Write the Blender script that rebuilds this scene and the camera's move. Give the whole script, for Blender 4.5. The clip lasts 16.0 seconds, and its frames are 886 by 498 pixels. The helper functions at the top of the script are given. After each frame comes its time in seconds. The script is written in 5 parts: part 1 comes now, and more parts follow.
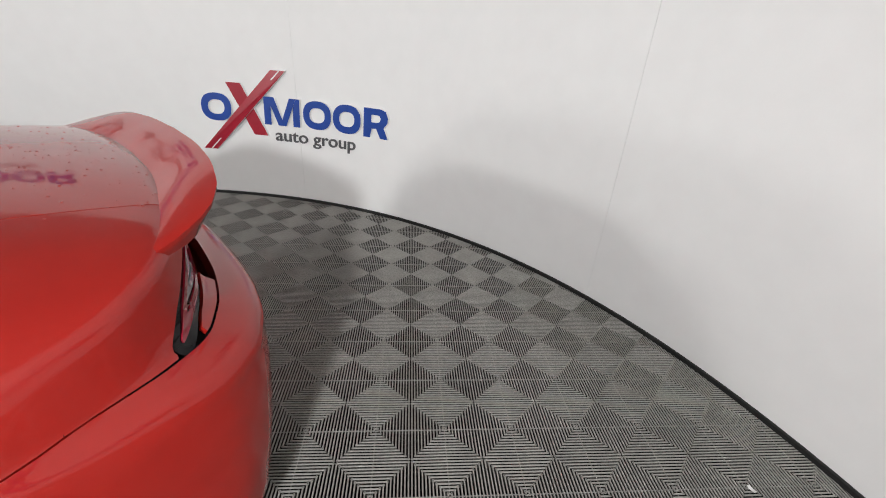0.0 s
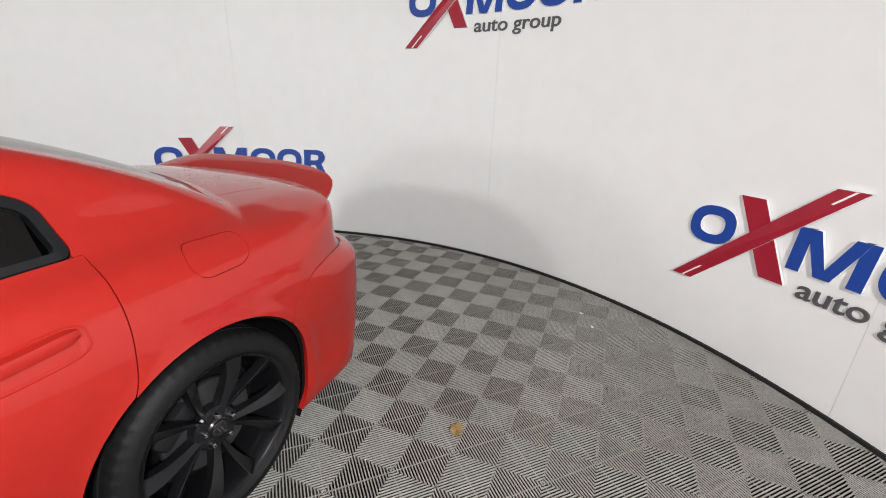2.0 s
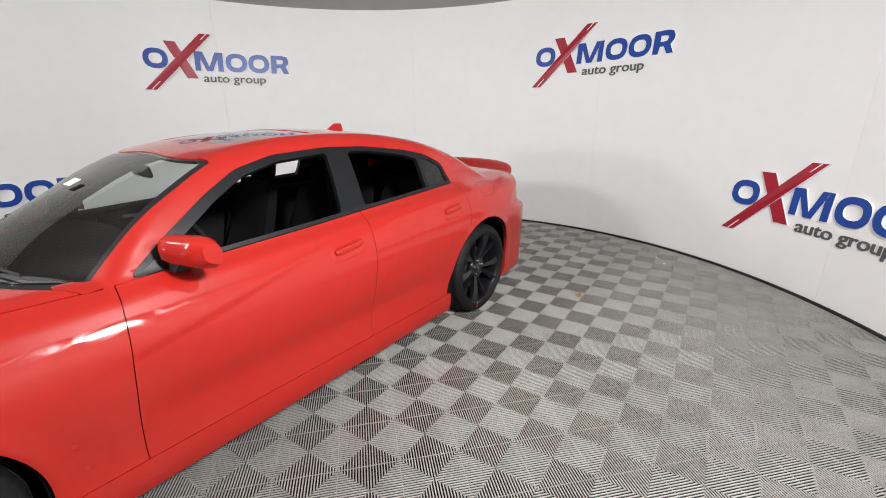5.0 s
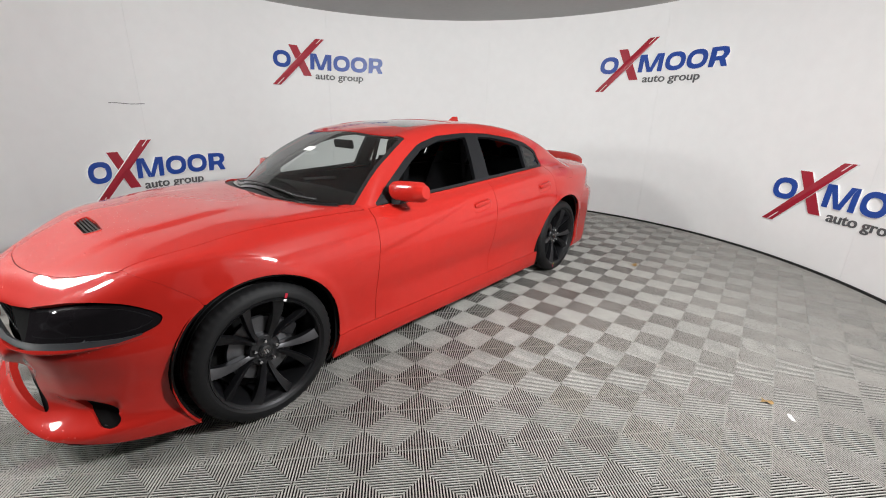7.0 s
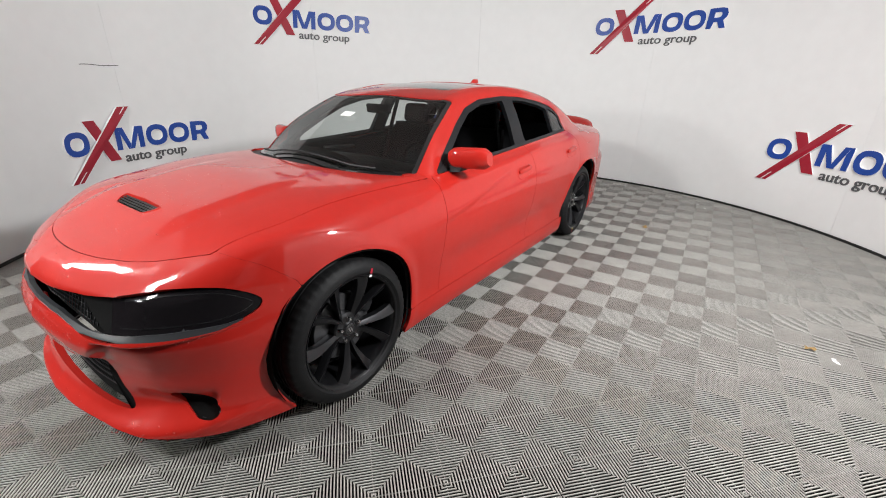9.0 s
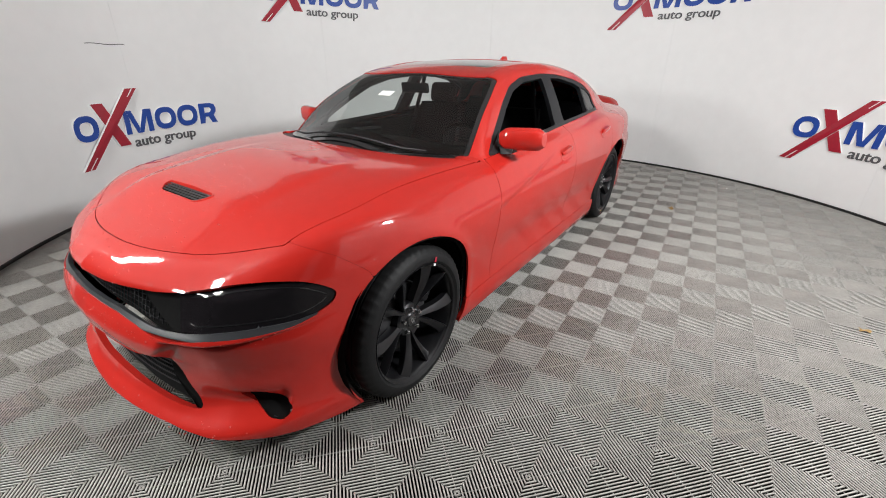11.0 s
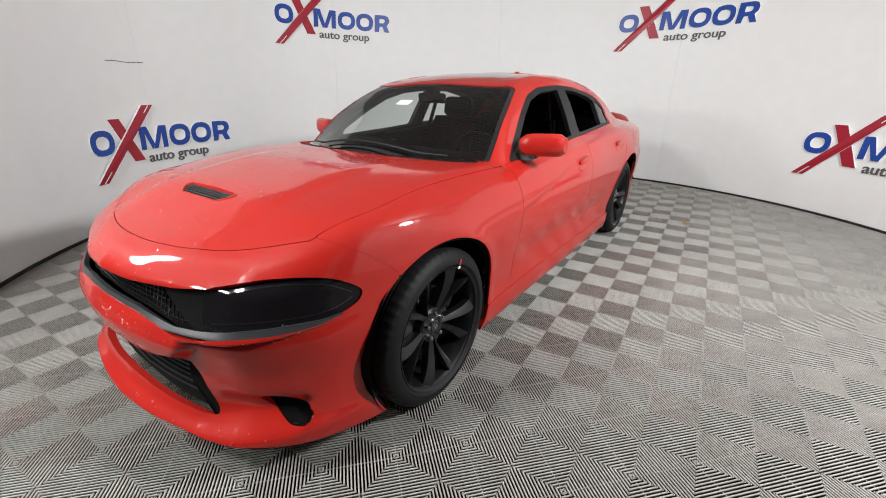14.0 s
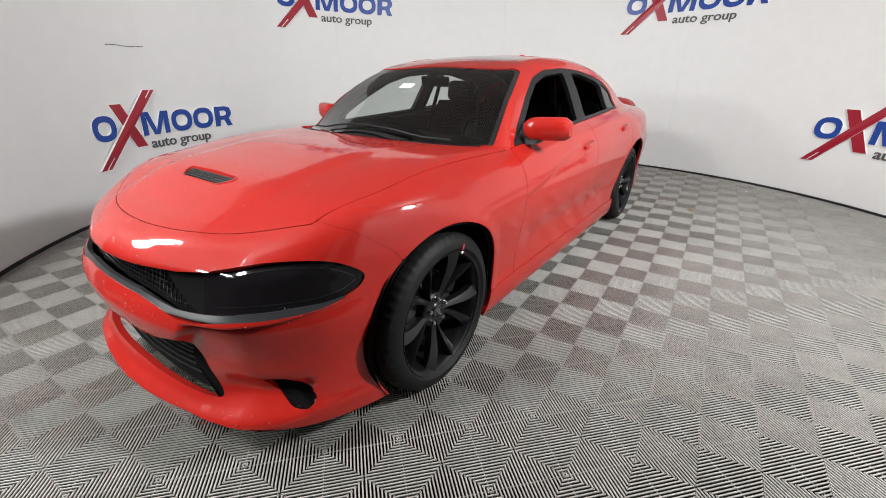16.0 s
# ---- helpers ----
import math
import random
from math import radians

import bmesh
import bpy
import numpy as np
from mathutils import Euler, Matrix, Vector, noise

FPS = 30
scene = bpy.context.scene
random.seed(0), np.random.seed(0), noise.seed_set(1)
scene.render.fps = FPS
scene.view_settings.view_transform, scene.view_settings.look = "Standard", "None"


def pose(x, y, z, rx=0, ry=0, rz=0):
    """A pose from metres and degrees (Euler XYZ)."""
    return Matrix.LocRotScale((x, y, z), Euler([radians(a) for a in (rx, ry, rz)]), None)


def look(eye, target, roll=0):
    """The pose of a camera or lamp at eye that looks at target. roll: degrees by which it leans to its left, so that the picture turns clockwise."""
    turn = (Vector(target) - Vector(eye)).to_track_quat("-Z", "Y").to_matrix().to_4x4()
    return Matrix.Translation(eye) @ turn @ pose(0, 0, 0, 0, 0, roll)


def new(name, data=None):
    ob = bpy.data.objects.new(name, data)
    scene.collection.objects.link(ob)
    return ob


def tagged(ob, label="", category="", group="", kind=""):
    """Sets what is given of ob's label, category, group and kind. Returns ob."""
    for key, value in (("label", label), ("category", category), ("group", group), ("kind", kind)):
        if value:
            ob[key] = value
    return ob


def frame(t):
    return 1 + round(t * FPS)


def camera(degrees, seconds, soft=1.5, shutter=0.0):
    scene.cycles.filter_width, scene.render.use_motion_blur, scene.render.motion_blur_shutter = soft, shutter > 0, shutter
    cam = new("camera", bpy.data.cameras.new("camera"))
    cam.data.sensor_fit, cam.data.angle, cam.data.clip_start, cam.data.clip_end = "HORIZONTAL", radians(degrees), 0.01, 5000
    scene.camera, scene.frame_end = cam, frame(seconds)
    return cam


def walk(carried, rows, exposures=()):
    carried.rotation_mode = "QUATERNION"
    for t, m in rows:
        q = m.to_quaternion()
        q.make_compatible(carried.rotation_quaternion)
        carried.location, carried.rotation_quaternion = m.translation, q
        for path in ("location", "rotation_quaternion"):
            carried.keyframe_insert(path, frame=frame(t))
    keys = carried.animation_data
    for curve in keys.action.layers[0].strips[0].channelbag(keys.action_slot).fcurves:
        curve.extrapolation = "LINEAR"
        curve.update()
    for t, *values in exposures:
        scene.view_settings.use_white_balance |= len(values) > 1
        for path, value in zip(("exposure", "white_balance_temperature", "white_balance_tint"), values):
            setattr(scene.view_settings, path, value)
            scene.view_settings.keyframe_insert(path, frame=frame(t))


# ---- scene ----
cam = camera(94.2, 16.0, soft=1.0)
PATH = [
    (0, (-3.728, 1.522, 1.439), (-5.011, 0.278, 0.541), 3.8),
    (0.5, (-3.431, 1.721, 1.435), (-4.814, 0.57, 0.562), 1.4),
    (1, (-3.082, 1.814, 1.474), (-4.582, 0.777, 0.654), -0.7),
    (1.5, (-2.698, 1.809, 1.459), (-4.329, 0.938, 0.695), 1.9),
    (2, (-2.368, 1.977, 1.485), (-4.049, 1.137, 0.801), 1.9),
    (2.5, (-2.052, 2.072, 1.501), (-3.719, 1.167, 0.866), 0.8),
    (3, (-1.645, 2.008, 1.511), (-3.296, 1.055, 0.907), 0.5),
    (3.5, (-1.305, 2.08, 1.526), (-2.937, 1.085, 0.937), 0.0),
    (4, (-0.982, 2.227, 1.526), (-2.567, 1.161, 0.932), -0.7),
    (6.3, (0.424, 2.761, 1.491), (-1.01, 1.505, 0.885), 0.4),
    (6.5, (0.564, 2.772, 1.485), (-0.868, 1.515, 0.879), 0.7),
    (7, (0.719, 2.696, 1.491), (-0.681, 1.404, 0.882), 1.2),
    (7.5, (0.775, 2.54, 1.469), (-0.607, 1.249, 0.817), 0.4),
    (8, (0.862, 2.422, 1.469), (-0.549, 1.187, 0.774), 0.8),
    (8.5, (1.028, 2.284, 1.463), (-0.435, 1.13, 0.735), 1.3),
    (9, (1.072, 2.194, 1.465), (-0.411, 1.081, 0.716), 1.1),
    (9.5, (1.051, 2.096, 1.441), (-0.427, 0.993, 0.667), 0.7),
    (10, (1.117, 2.021, 1.455), (-0.358, 0.935, 0.651), 0.1),
    (12.3, (1.215, 1.776, 1.417), (-0.259, 0.708, 0.589), 1.4),
    (12.5, (1.219, 1.782, 1.414), (-0.257, 0.699, 0.608), 1.1),
    (13, (1.233, 1.79, 1.387), (-0.257, 0.692, 0.631), 0.9),
    (13.5, (1.236, 1.795, 1.363), (-0.264, 0.692, 0.635), 0.7),
    (14, (1.242, 1.797, 1.337), (-0.259, 0.689, 0.617), 0.6),
    (14.5, (1.242, 1.796, 1.324), (-0.25, 0.685, 0.59), 0.7),
    (15, (1.24, 1.796, 1.316), (-0.24, 0.683, 0.56), 0.5),
    (15.5, (1.236, 1.795, 1.32), (-0.241, 0.687, 0.551), 0.4),
    (16, (1.234, 1.795, 1.318), (-0.24, 0.686, 0.544), 0.5),
]
walk(cam, [(t, look(eye, target, roll)) for t, eye, target, roll in PATH])

# ---- light ----
ROOM = (-2.129, 0.092)      # centre of the round studio
RADIUS, CEILING = 3.936, 3.05
scene.view_settings.exposure = 0.28

world = bpy.data.worlds.new("studio_world")
world.use_nodes = True
world.node_tree.nodes["Background"].inputs[0].default_value = (0.5, 0.52, 0.55, 1)
world.node_tree.nodes["Background"].inputs[1].default_value = 0.3
scene.world = world


def area_lamp(name, eye, target, sx, sy, watts, tint=(1, 1, 1)):
    data = bpy.data.lights.new(name, "AREA")
    data.shape, data.size, data.size_y, data.energy, data.color = "RECTANGLE", sx, sy, watts, tint
    ob = new(name, data)
    ob.matrix_world = look(eye, target)
    return ob


# a round lamp high by the wall, two before the opening, and one low flood lamp on a stand in the bay
a = radians(76)
area_lamp("wall_lamp", (ROOM[0] + (RADIUS - 0.3) * math.cos(a), ROOM[1] + (RADIUS - 0.3) * math.sin(a), 2.58), (ROOM[0], ROOM[1], 1.0), 0.36, 0.36, 158, (0.985, 0.995, 1)).data.shape = "DISK"
for lx, ly, lz, watts, wide in ((1.9, -2.6, 2.78, 104, 1.0), (2.5, -0.5, 2.85, 104, 0.6)):
    lamp = area_lamp("bay_lamp", (lx, ly, lz), (-2.4, 0.1, 0.9), wide, wide, watts, (1, 0.995, 0.98))
    lamp.data.shape = "DISK"
area_lamp("flood_lamp", (2.9, -0.85, 2.0), (-5.0, 0.2, 1.1), 0.30, 0.30, 26, (1, 0.995, 0.98)).data.spread = radians(125)


# ---- materials ----
def material(name, color, rough=0.5, metal=0.0, vary=0.08, scale=6.0, bump=0.0, bump_scale=60.0, coat=0.0,
             random_value=0.0, rough_vary=0.0, spec=0.5):
    """A principled surface whose colour drifts at two scales, with a fine relief."""
    m = bpy.data.materials.new(name)
    m.use_nodes = True
    nt = m.node_tree
    n, link = nt.nodes, nt.links.new
    p = n["Principled BSDF"]
    p.inputs["Roughness"].default_value = rough
    p.inputs["Metallic"].default_value = metal
    p.inputs["Coat Weight"].default_value = coat
    p.inputs["Coat Roughness"].default_value = 0.04
    p.inputs["Specular IOR Level"].default_value = spec
    tc = n.new("ShaderNodeTexCoord")
    big, fine = n.new("ShaderNodeTexNoise"), n.new("ShaderNodeTexNoise")
    big.inputs["Scale"].default_value, fine.inputs["Scale"].default_value = scale, scale * 9
    big.inputs["Detail"].default_value = fine.inputs["Detail"].default_value = 4
    link(tc.outputs["Object"], big.inputs["Vector"]), link(tc.outputs["Object"], fine.inputs["Vector"])
    add = n.new("ShaderNodeMath")
    add.operation = "ADD"
    link(big.outputs["Fac"], add.inputs[0]), link(fine.outputs["Fac"], add.inputs[1])
    amount = add.outputs[0]
    if random_value:
        info, mul, more = n.new("ShaderNodeObjectInfo"), n.new("ShaderNodeMath"), n.new("ShaderNodeMath")
        mul.operation, mul.inputs[1].default_value, more.operation = "MULTIPLY", random_value / max(vary, 1e-3), "ADD"
        link(info.outputs["Random"], mul.inputs[0]), link(mul.outputs[0], more.inputs[0]), link(amount, more.inputs[1])
        amount = more.outputs[0]
    span = n.new("ShaderNodeMapRange")
    top = 1.35 + (random_value / max(vary, 1e-3))
    span.inputs["From Min"].default_value, span.inputs["From Max"].default_value = 0.65, top
    span.inputs["To Min"].default_value, span.inputs["To Max"].default_value = 1 - vary - random_value, 1 + vary + random_value
    link(amount, span.inputs["Value"])
    tint = n.new("ShaderNodeMix")
    tint.data_type, tint.blend_type = "RGBA", "MULTIPLY"
    tint.inputs["Factor"].default_value = 1
    tint.inputs["A"].default_value = (*color, 1)
    link(span.outputs["Result"], tint.inputs["B"])
    link(tint.outputs["Result"], p.inputs["Base Color"])
    if rough_vary:
        rr = n.new("ShaderNodeMapRange")
        rr.inputs["From Min"].default_value, rr.inputs["From Max"].default_value = 0.35, 0.65
        rr.inputs["To Min"].default_value, rr.inputs["To Max"].default_value = max(rough - rough_vary, 0), rough + rough_vary
        link(big.outputs["Fac"], rr.inputs["Value"]), link(rr.outputs["Result"], p.inputs["Roughness"])
    if bump:
        b, tex = n.new("ShaderNodeBump"), n.new("ShaderNodeTexNoise")
        tex.inputs["Scale"].default_value, tex.inputs["Detail"].default_value = bump_scale, 3
        b.inputs["Strength"].default_value, b.inputs["Distance"].default_value = bump, 0.01
        link(tc.outputs["Object"], tex.inputs["Vector"])
        link(tex.outputs["Fac"], b.inputs["Height"]), link(b.outputs["Normal"], p.inputs["Normal"])
    return m


def glass_material(name, tint, rough=0.0):
    m = bpy.data.materials.new(name)
    m.use_nodes = True
    nt = m.node_tree
    out = nt.nodes["Material Output"]
    nt.nodes.remove(nt.nodes["Principled BSDF"])
    clear, shine, mix, fres = (nt.nodes.new("ShaderNodeBsdf" + k) for k in ("Transparent", "Glossy")), None, None, None
    clear, shine = clear
    mix, fres = nt.nodes.new("ShaderNodeMixShader"), nt.nodes.new("ShaderNodeFresnel")
    fres.inputs["IOR"].default_value = 1.7
    clear.inputs["Color"].default_value = (*tint, 1)
    shine.inputs["Roughness"].default_value = rough
    nt.links.new(fres.outputs[0], mix.inputs[0])
    nt.links.new(clear.outputs[0], mix.inputs[1])
    nt.links.new(shine.outputs[0], mix.inputs[2])
    nt.links.new(mix.outputs[0], out.inputs[0])
    return m


RED = material("red_car_paint", (0.385, 0.0155, 0.0105), 0.5, 0.0, 0.05, 2.0, 0.02, 240, coat=1.0, rough_vary=0.06, spec=0.06)


def streaky_coat(m, low, high):
    """Lets the clear coat's gloss drift in long streaks, as dried water leaves it."""
    n, link = m.node_tree.nodes, m.node_tree.links.new
    tc, mp, tex, span = n.new("ShaderNodeTexCoord"), n.new("ShaderNodeMapping"), n.new("ShaderNodeTexNoise"), n.new("ShaderNodeMapRange")
    mp.inputs["Scale"].default_value = (3.0, 16.0, 7.0)
    tex.inputs["Scale"].default_value, tex.inputs["Detail"].default_value, tex.inputs["Distortion"].default_value = 2.2, 6, 1.2
    span.inputs["From Min"].default_value, span.inputs["From Max"].default_value = 0.42, 0.68
    span.inputs["To Min"].default_value, span.inputs["To Max"].default_value = low, high
    link(tc.outputs["Object"], mp.inputs["Vector"]), link(mp.outputs["Vector"], tex.inputs["Vector"])
    link(tex.outputs["Fac"], span.inputs["Value"]), link(span.outputs["Result"], m.node_tree.nodes["Principled BSDF"].inputs["Coat Roughness"])


streaky_coat(RED, 0.02, 0.16)
BLACK_GLOSS = material("gloss_black_plastic", (0.012, 0.012, 0.013), 0.12, vary=0.1, coat=0.5)
BLACK_SATIN = material("satin_black_trim", (0.012, 0.012, 0.013), 0.42, vary=0.15, bump=0.05, bump_scale=300, spec=0.25)
PILLAR = material("dark_grey_pillar_trim", (0.009, 0.0095, 0.011), 0.42, vary=0.1, bump=0.03, bump_scale=400, spec=0.22)
DARK = material("dark_underbody", (0.006, 0.006, 0.006), 0.9, vary=0.2, spec=0.05)
GREY_LIP = material("grey_satin_grille_lip", (0.030, 0.032, 0.035), 0.42, 0.0, 0.1, 20, 0.04, 300, spec=0.3)
RUBBER = material("tyre_rubber", (0.007, 0.007, 0.0075), 0.6, vary=0.2, scale=8, bump=0.08, bump_scale=160, spec=0.22)
RIM = material("dark_anthracite_wheel", (0.016, 0.016, 0.018), 0.28, 0.6, 0.1, 10, coat=0.3)
STEEL = material("brushed_steel", (0.42, 0.42, 0.43), 0.32, 1.0, 0.12, 30)
DISC = material("worn_brake_steel", (0.10, 0.10, 0.105), 0.4, 0.8, 0.15, 30)
CHROME = material("polished_chrome", (0.6, 0.6, 0.61), 0.16, 1.0, 0.04, 10)
CLOTH = material("black_seat_cloth", (0.007, 0.007, 0.008), 0.9, vary=0.2, scale=30, bump=0.25, bump_scale=500, spec=0.12)
CABIN = material("charcoal_cabin_plastic", (0.010, 0.010, 0.011), 0.65, vary=0.15, scale=12, bump=0.1, bump_scale=350, spec=0.15)
GLASS = glass_material("tinted_window_glass", (0.62, 0.68, 0.66))
DARK_GLASS = glass_material("privacy_glass", (0.10, 0.115, 0.115))
LENS = material("smoked_lamp_lens", (0.008, 0.007, 0.008), 0.07, vary=0.1, spec=0.22)
TAIL_RED = material("red_tail_lens", (0.30, 0.012, 0.030), 0.08, vary=0.1, coat=1.0)
LENS_GREY = material("pale_lamp_reflector", (0.32, 0.30, 0.31), 0.18, 0.3, 0.1, 20, coat=0.8)
AMBER = material("amber_marker_lens", (0.5, 0.12, 0.01), 0.15, vary=0.1, coat=1.0)
WALL = material("white_painted_panel", (0.84, 0.84, 0.835), 0.55, vary=0.025, scale=0.8, bump=0.03, bump_scale=90, random_value=0.01)
CEIL = material("grey_ceiling_board", (0.42, 0.42, 0.41), 0.8, vary=0.05, scale=1.5, bump=0.05, bump_scale=60)
BAY = material("dark_bay_paint", (0.06, 0.06, 0.062), 0.8, vary=0.15, scale=2)
BASE = material("black_rubber_base_strip", (0.012, 0.012, 0.012), 0.6, vary=0.2)
TILE = material("grey_ribbed_floor_plastic", (0.335, 0.325, 0.302), 0.45, vary=0.26, scale=7, bump=0.04, bump_scale=200, random_value=0.05, rough_vary=0.08)
# dark colour for the rib webs, painting in the shade between the ribs
GROOVE_SHADE = material("groove_shade_plastic", (0.045, 0.042, 0.038), 0.8, vary=0.4, scale=9, spec=0.15)
# near-black colour that deepens the shade seen in the gaps of the tiles
PIT = material("near_black_subfloor", (0.005, 0.0045, 0.004), 0.9, vary=0.4, scale=4)
BLUE = material("blue_sign_face", (0.012, 0.06, 0.33), 0.35, vary=0.12, scale=3)
CRIMSON = material("crimson_sign_face", (0.36, 0.012, 0.03), 0.35, vary=0.08, scale=4)
SIGN_WHITE = material("white_sign_edge", (0.85, 0.85, 0.85), 0.5, vary=0.03)
SIGN_GREY = material("dark_grey_sign_face", (0.09, 0.09, 0.095), 0.45, vary=0.1)
WHITE_PAPER = material("white_paper", (0.8, 0.8, 0.78), 0.7, vary=0.04)
WATER = material("water_on_red_paint", (0.45, 0.05, 0.04), 0.06, coat=1.0, vary=0.05, scale=20)
YELLOW = material("yellow_paint_dab", (0.6, 0.5, 0.03), 0.5, vary=0.1)
LEAF = material("dry_brown_leaf", (0.30, 0.19, 0.07), 0.8, vary=0.25, scale=40)


# ---- mesh helpers ----
def mesh_of(name, verts, faces, mat, smooth=True):
    me = bpy.data.meshes.new(name)
    me.from_pydata([tuple(map(float, v)) for v in verts], [], faces)
    me.materials.append(mat)
    me.polygons.foreach_set("use_smooth", [smooth] * len(me.polygons))
    me.update()
    return me


def put(name, me, parent=None, m=None, label=""):
    ob = new(name, me)
    if parent is not None:
        ob.parent = parent
    if m is not None:
        ob.matrix_basis = m
    return tagged(ob, label)


def part(name, bm, mat, parent, label="", smooth=True):
    """Links a bmesh as one mesh object under a thing or a part."""
    me = bpy.data.meshes.new(name)
    bmesh.ops.recalc_face_normals(bm, faces=bm.faces)
    bm.to_mesh(me)
    bm.free()
    me.materials.append(mat)
    me.polygons.foreach_set("use_smooth", [smooth] * len(me.polygons))
    if smooth:
        me.set_sharp_from_angle(angle=radians(38))
    ob = new(name, me)
    ob.parent = parent
    return tagged(ob, label)


def box_bm(cx, cy, cz, sx, sy, sz, bevel=0.0, seg=2, bm=None, m=None):
    bm = bm or bmesh.new()
    made = bmesh.ops.create_cube(bm, size=1)["verts"]
    bmesh.ops.scale(bm, vec=(sx, sy, sz), verts=made)
    if bevel:
        edges = list({e for v in made for e in v.link_edges})
        made = list({v for f in bmesh.ops.bevel(bm, geom=edges, offset=bevel, segments=seg, profile=0.5, affect="EDGES")["faces"] for v in f.verts} | {v for v in made if v.is_valid})
    bmesh.ops.transform(bm, matrix=(m or Matrix.Identity(4)) @ Matrix.Translation((cx, cy, cz)) if m is None else m, verts=made)
    return bm


def lathe(profile, seg=48, bm=None, m=Matrix.Identity(4)):
    """Turns a profile of (radius, offset) round the y axis."""
    bm = bm or bmesh.new()
    rings = []
    for r, o in profile:
        rings.append([bm.verts.new(m @ Vector((r * math.cos(2 * math.pi * k / seg), o, r * math.sin(2 * math.pi * k / seg)))) for k in range(seg)])
    for a, b in zip(rings, rings[1:]):
        for k in range(seg):
            bm.faces.new((a[k], a[(k + 1) % seg], b[(k + 1) % seg], b[k]))
    return bm


def sweep(points, radius, seg=8, bm=None, flat=1.0):
    """A closed tube along a run of points."""
    bm = bm or bmesh.new()
    pts = [Vector(p) for p in points]
    rings = []
    for i, p in enumerate(pts):
        d = (pts[min(i + 1, len(pts) - 1)] - pts[max(i - 1, 0)]).normalized()
        side = d.cross(Vector((0, 0, 1)))
        side = side.normalized() if side.length > 1e-4 else Vector((1, 0, 0))
        up = side.cross(d)
        r = radius[i] if isinstance(radius, (list, tuple)) else radius
        rings.append([bm.verts.new(p + side * r * math.cos(2 * math.pi * k / seg) + up * r * flat * math.sin(2 * math.pi * k / seg)) for k in range(seg)])
    for a, b in zip(rings, rings[1:]):
        for k in range(seg):
            bm.faces.new((a[k], a[(k + 1) % seg], b[(k + 1) % seg], b[k]))
    bm.faces.new(rings[0]), bm.faces.new(list(reversed(rings[-1])))
    return bm


def loft(sections, bm=None, cap=True):
    """Joins equal closed rings of points."""
    bm = bm or bmesh.new()
    rings = [[bm.verts.new(p) for p in s] for s in sections]
    n = len(rings[0])
    for a, b in zip(rings, rings[1:]):
        for k in range(n):
            bm.faces.new((a[k], a[(k + 1) % n], b[(k + 1) % n], b[k]))
    if cap:
        bm.faces.new(rings[0]), bm.faces.new(list(reversed(rings[-1])))
    return bm


# ---- the round room ----
def on_wall(u, v, depth, start):
    """A point of the wall's inner face: u metres to the right of the angle start (degrees), v up, depth into the room."""
    a = radians(start) - u / RADIUS
    r = RADIUS - depth
    return (ROOM[0] + r * math.cos(a), ROOM[1] + r * math.sin(a), v)


def arc_bm(section, a0, a1, n):
    """Sweeps a closed section of (radius, height) along an arc about the room's middle."""
    rings = []
    for i in range(n + 1):
        a = radians(a0 + (a1 - a0) * i / n)
        rings.append([(ROOM[0] + r * math.cos(a), ROOM[1] + r * math.sin(a), z) for r, z in section])
    return loft(rings)


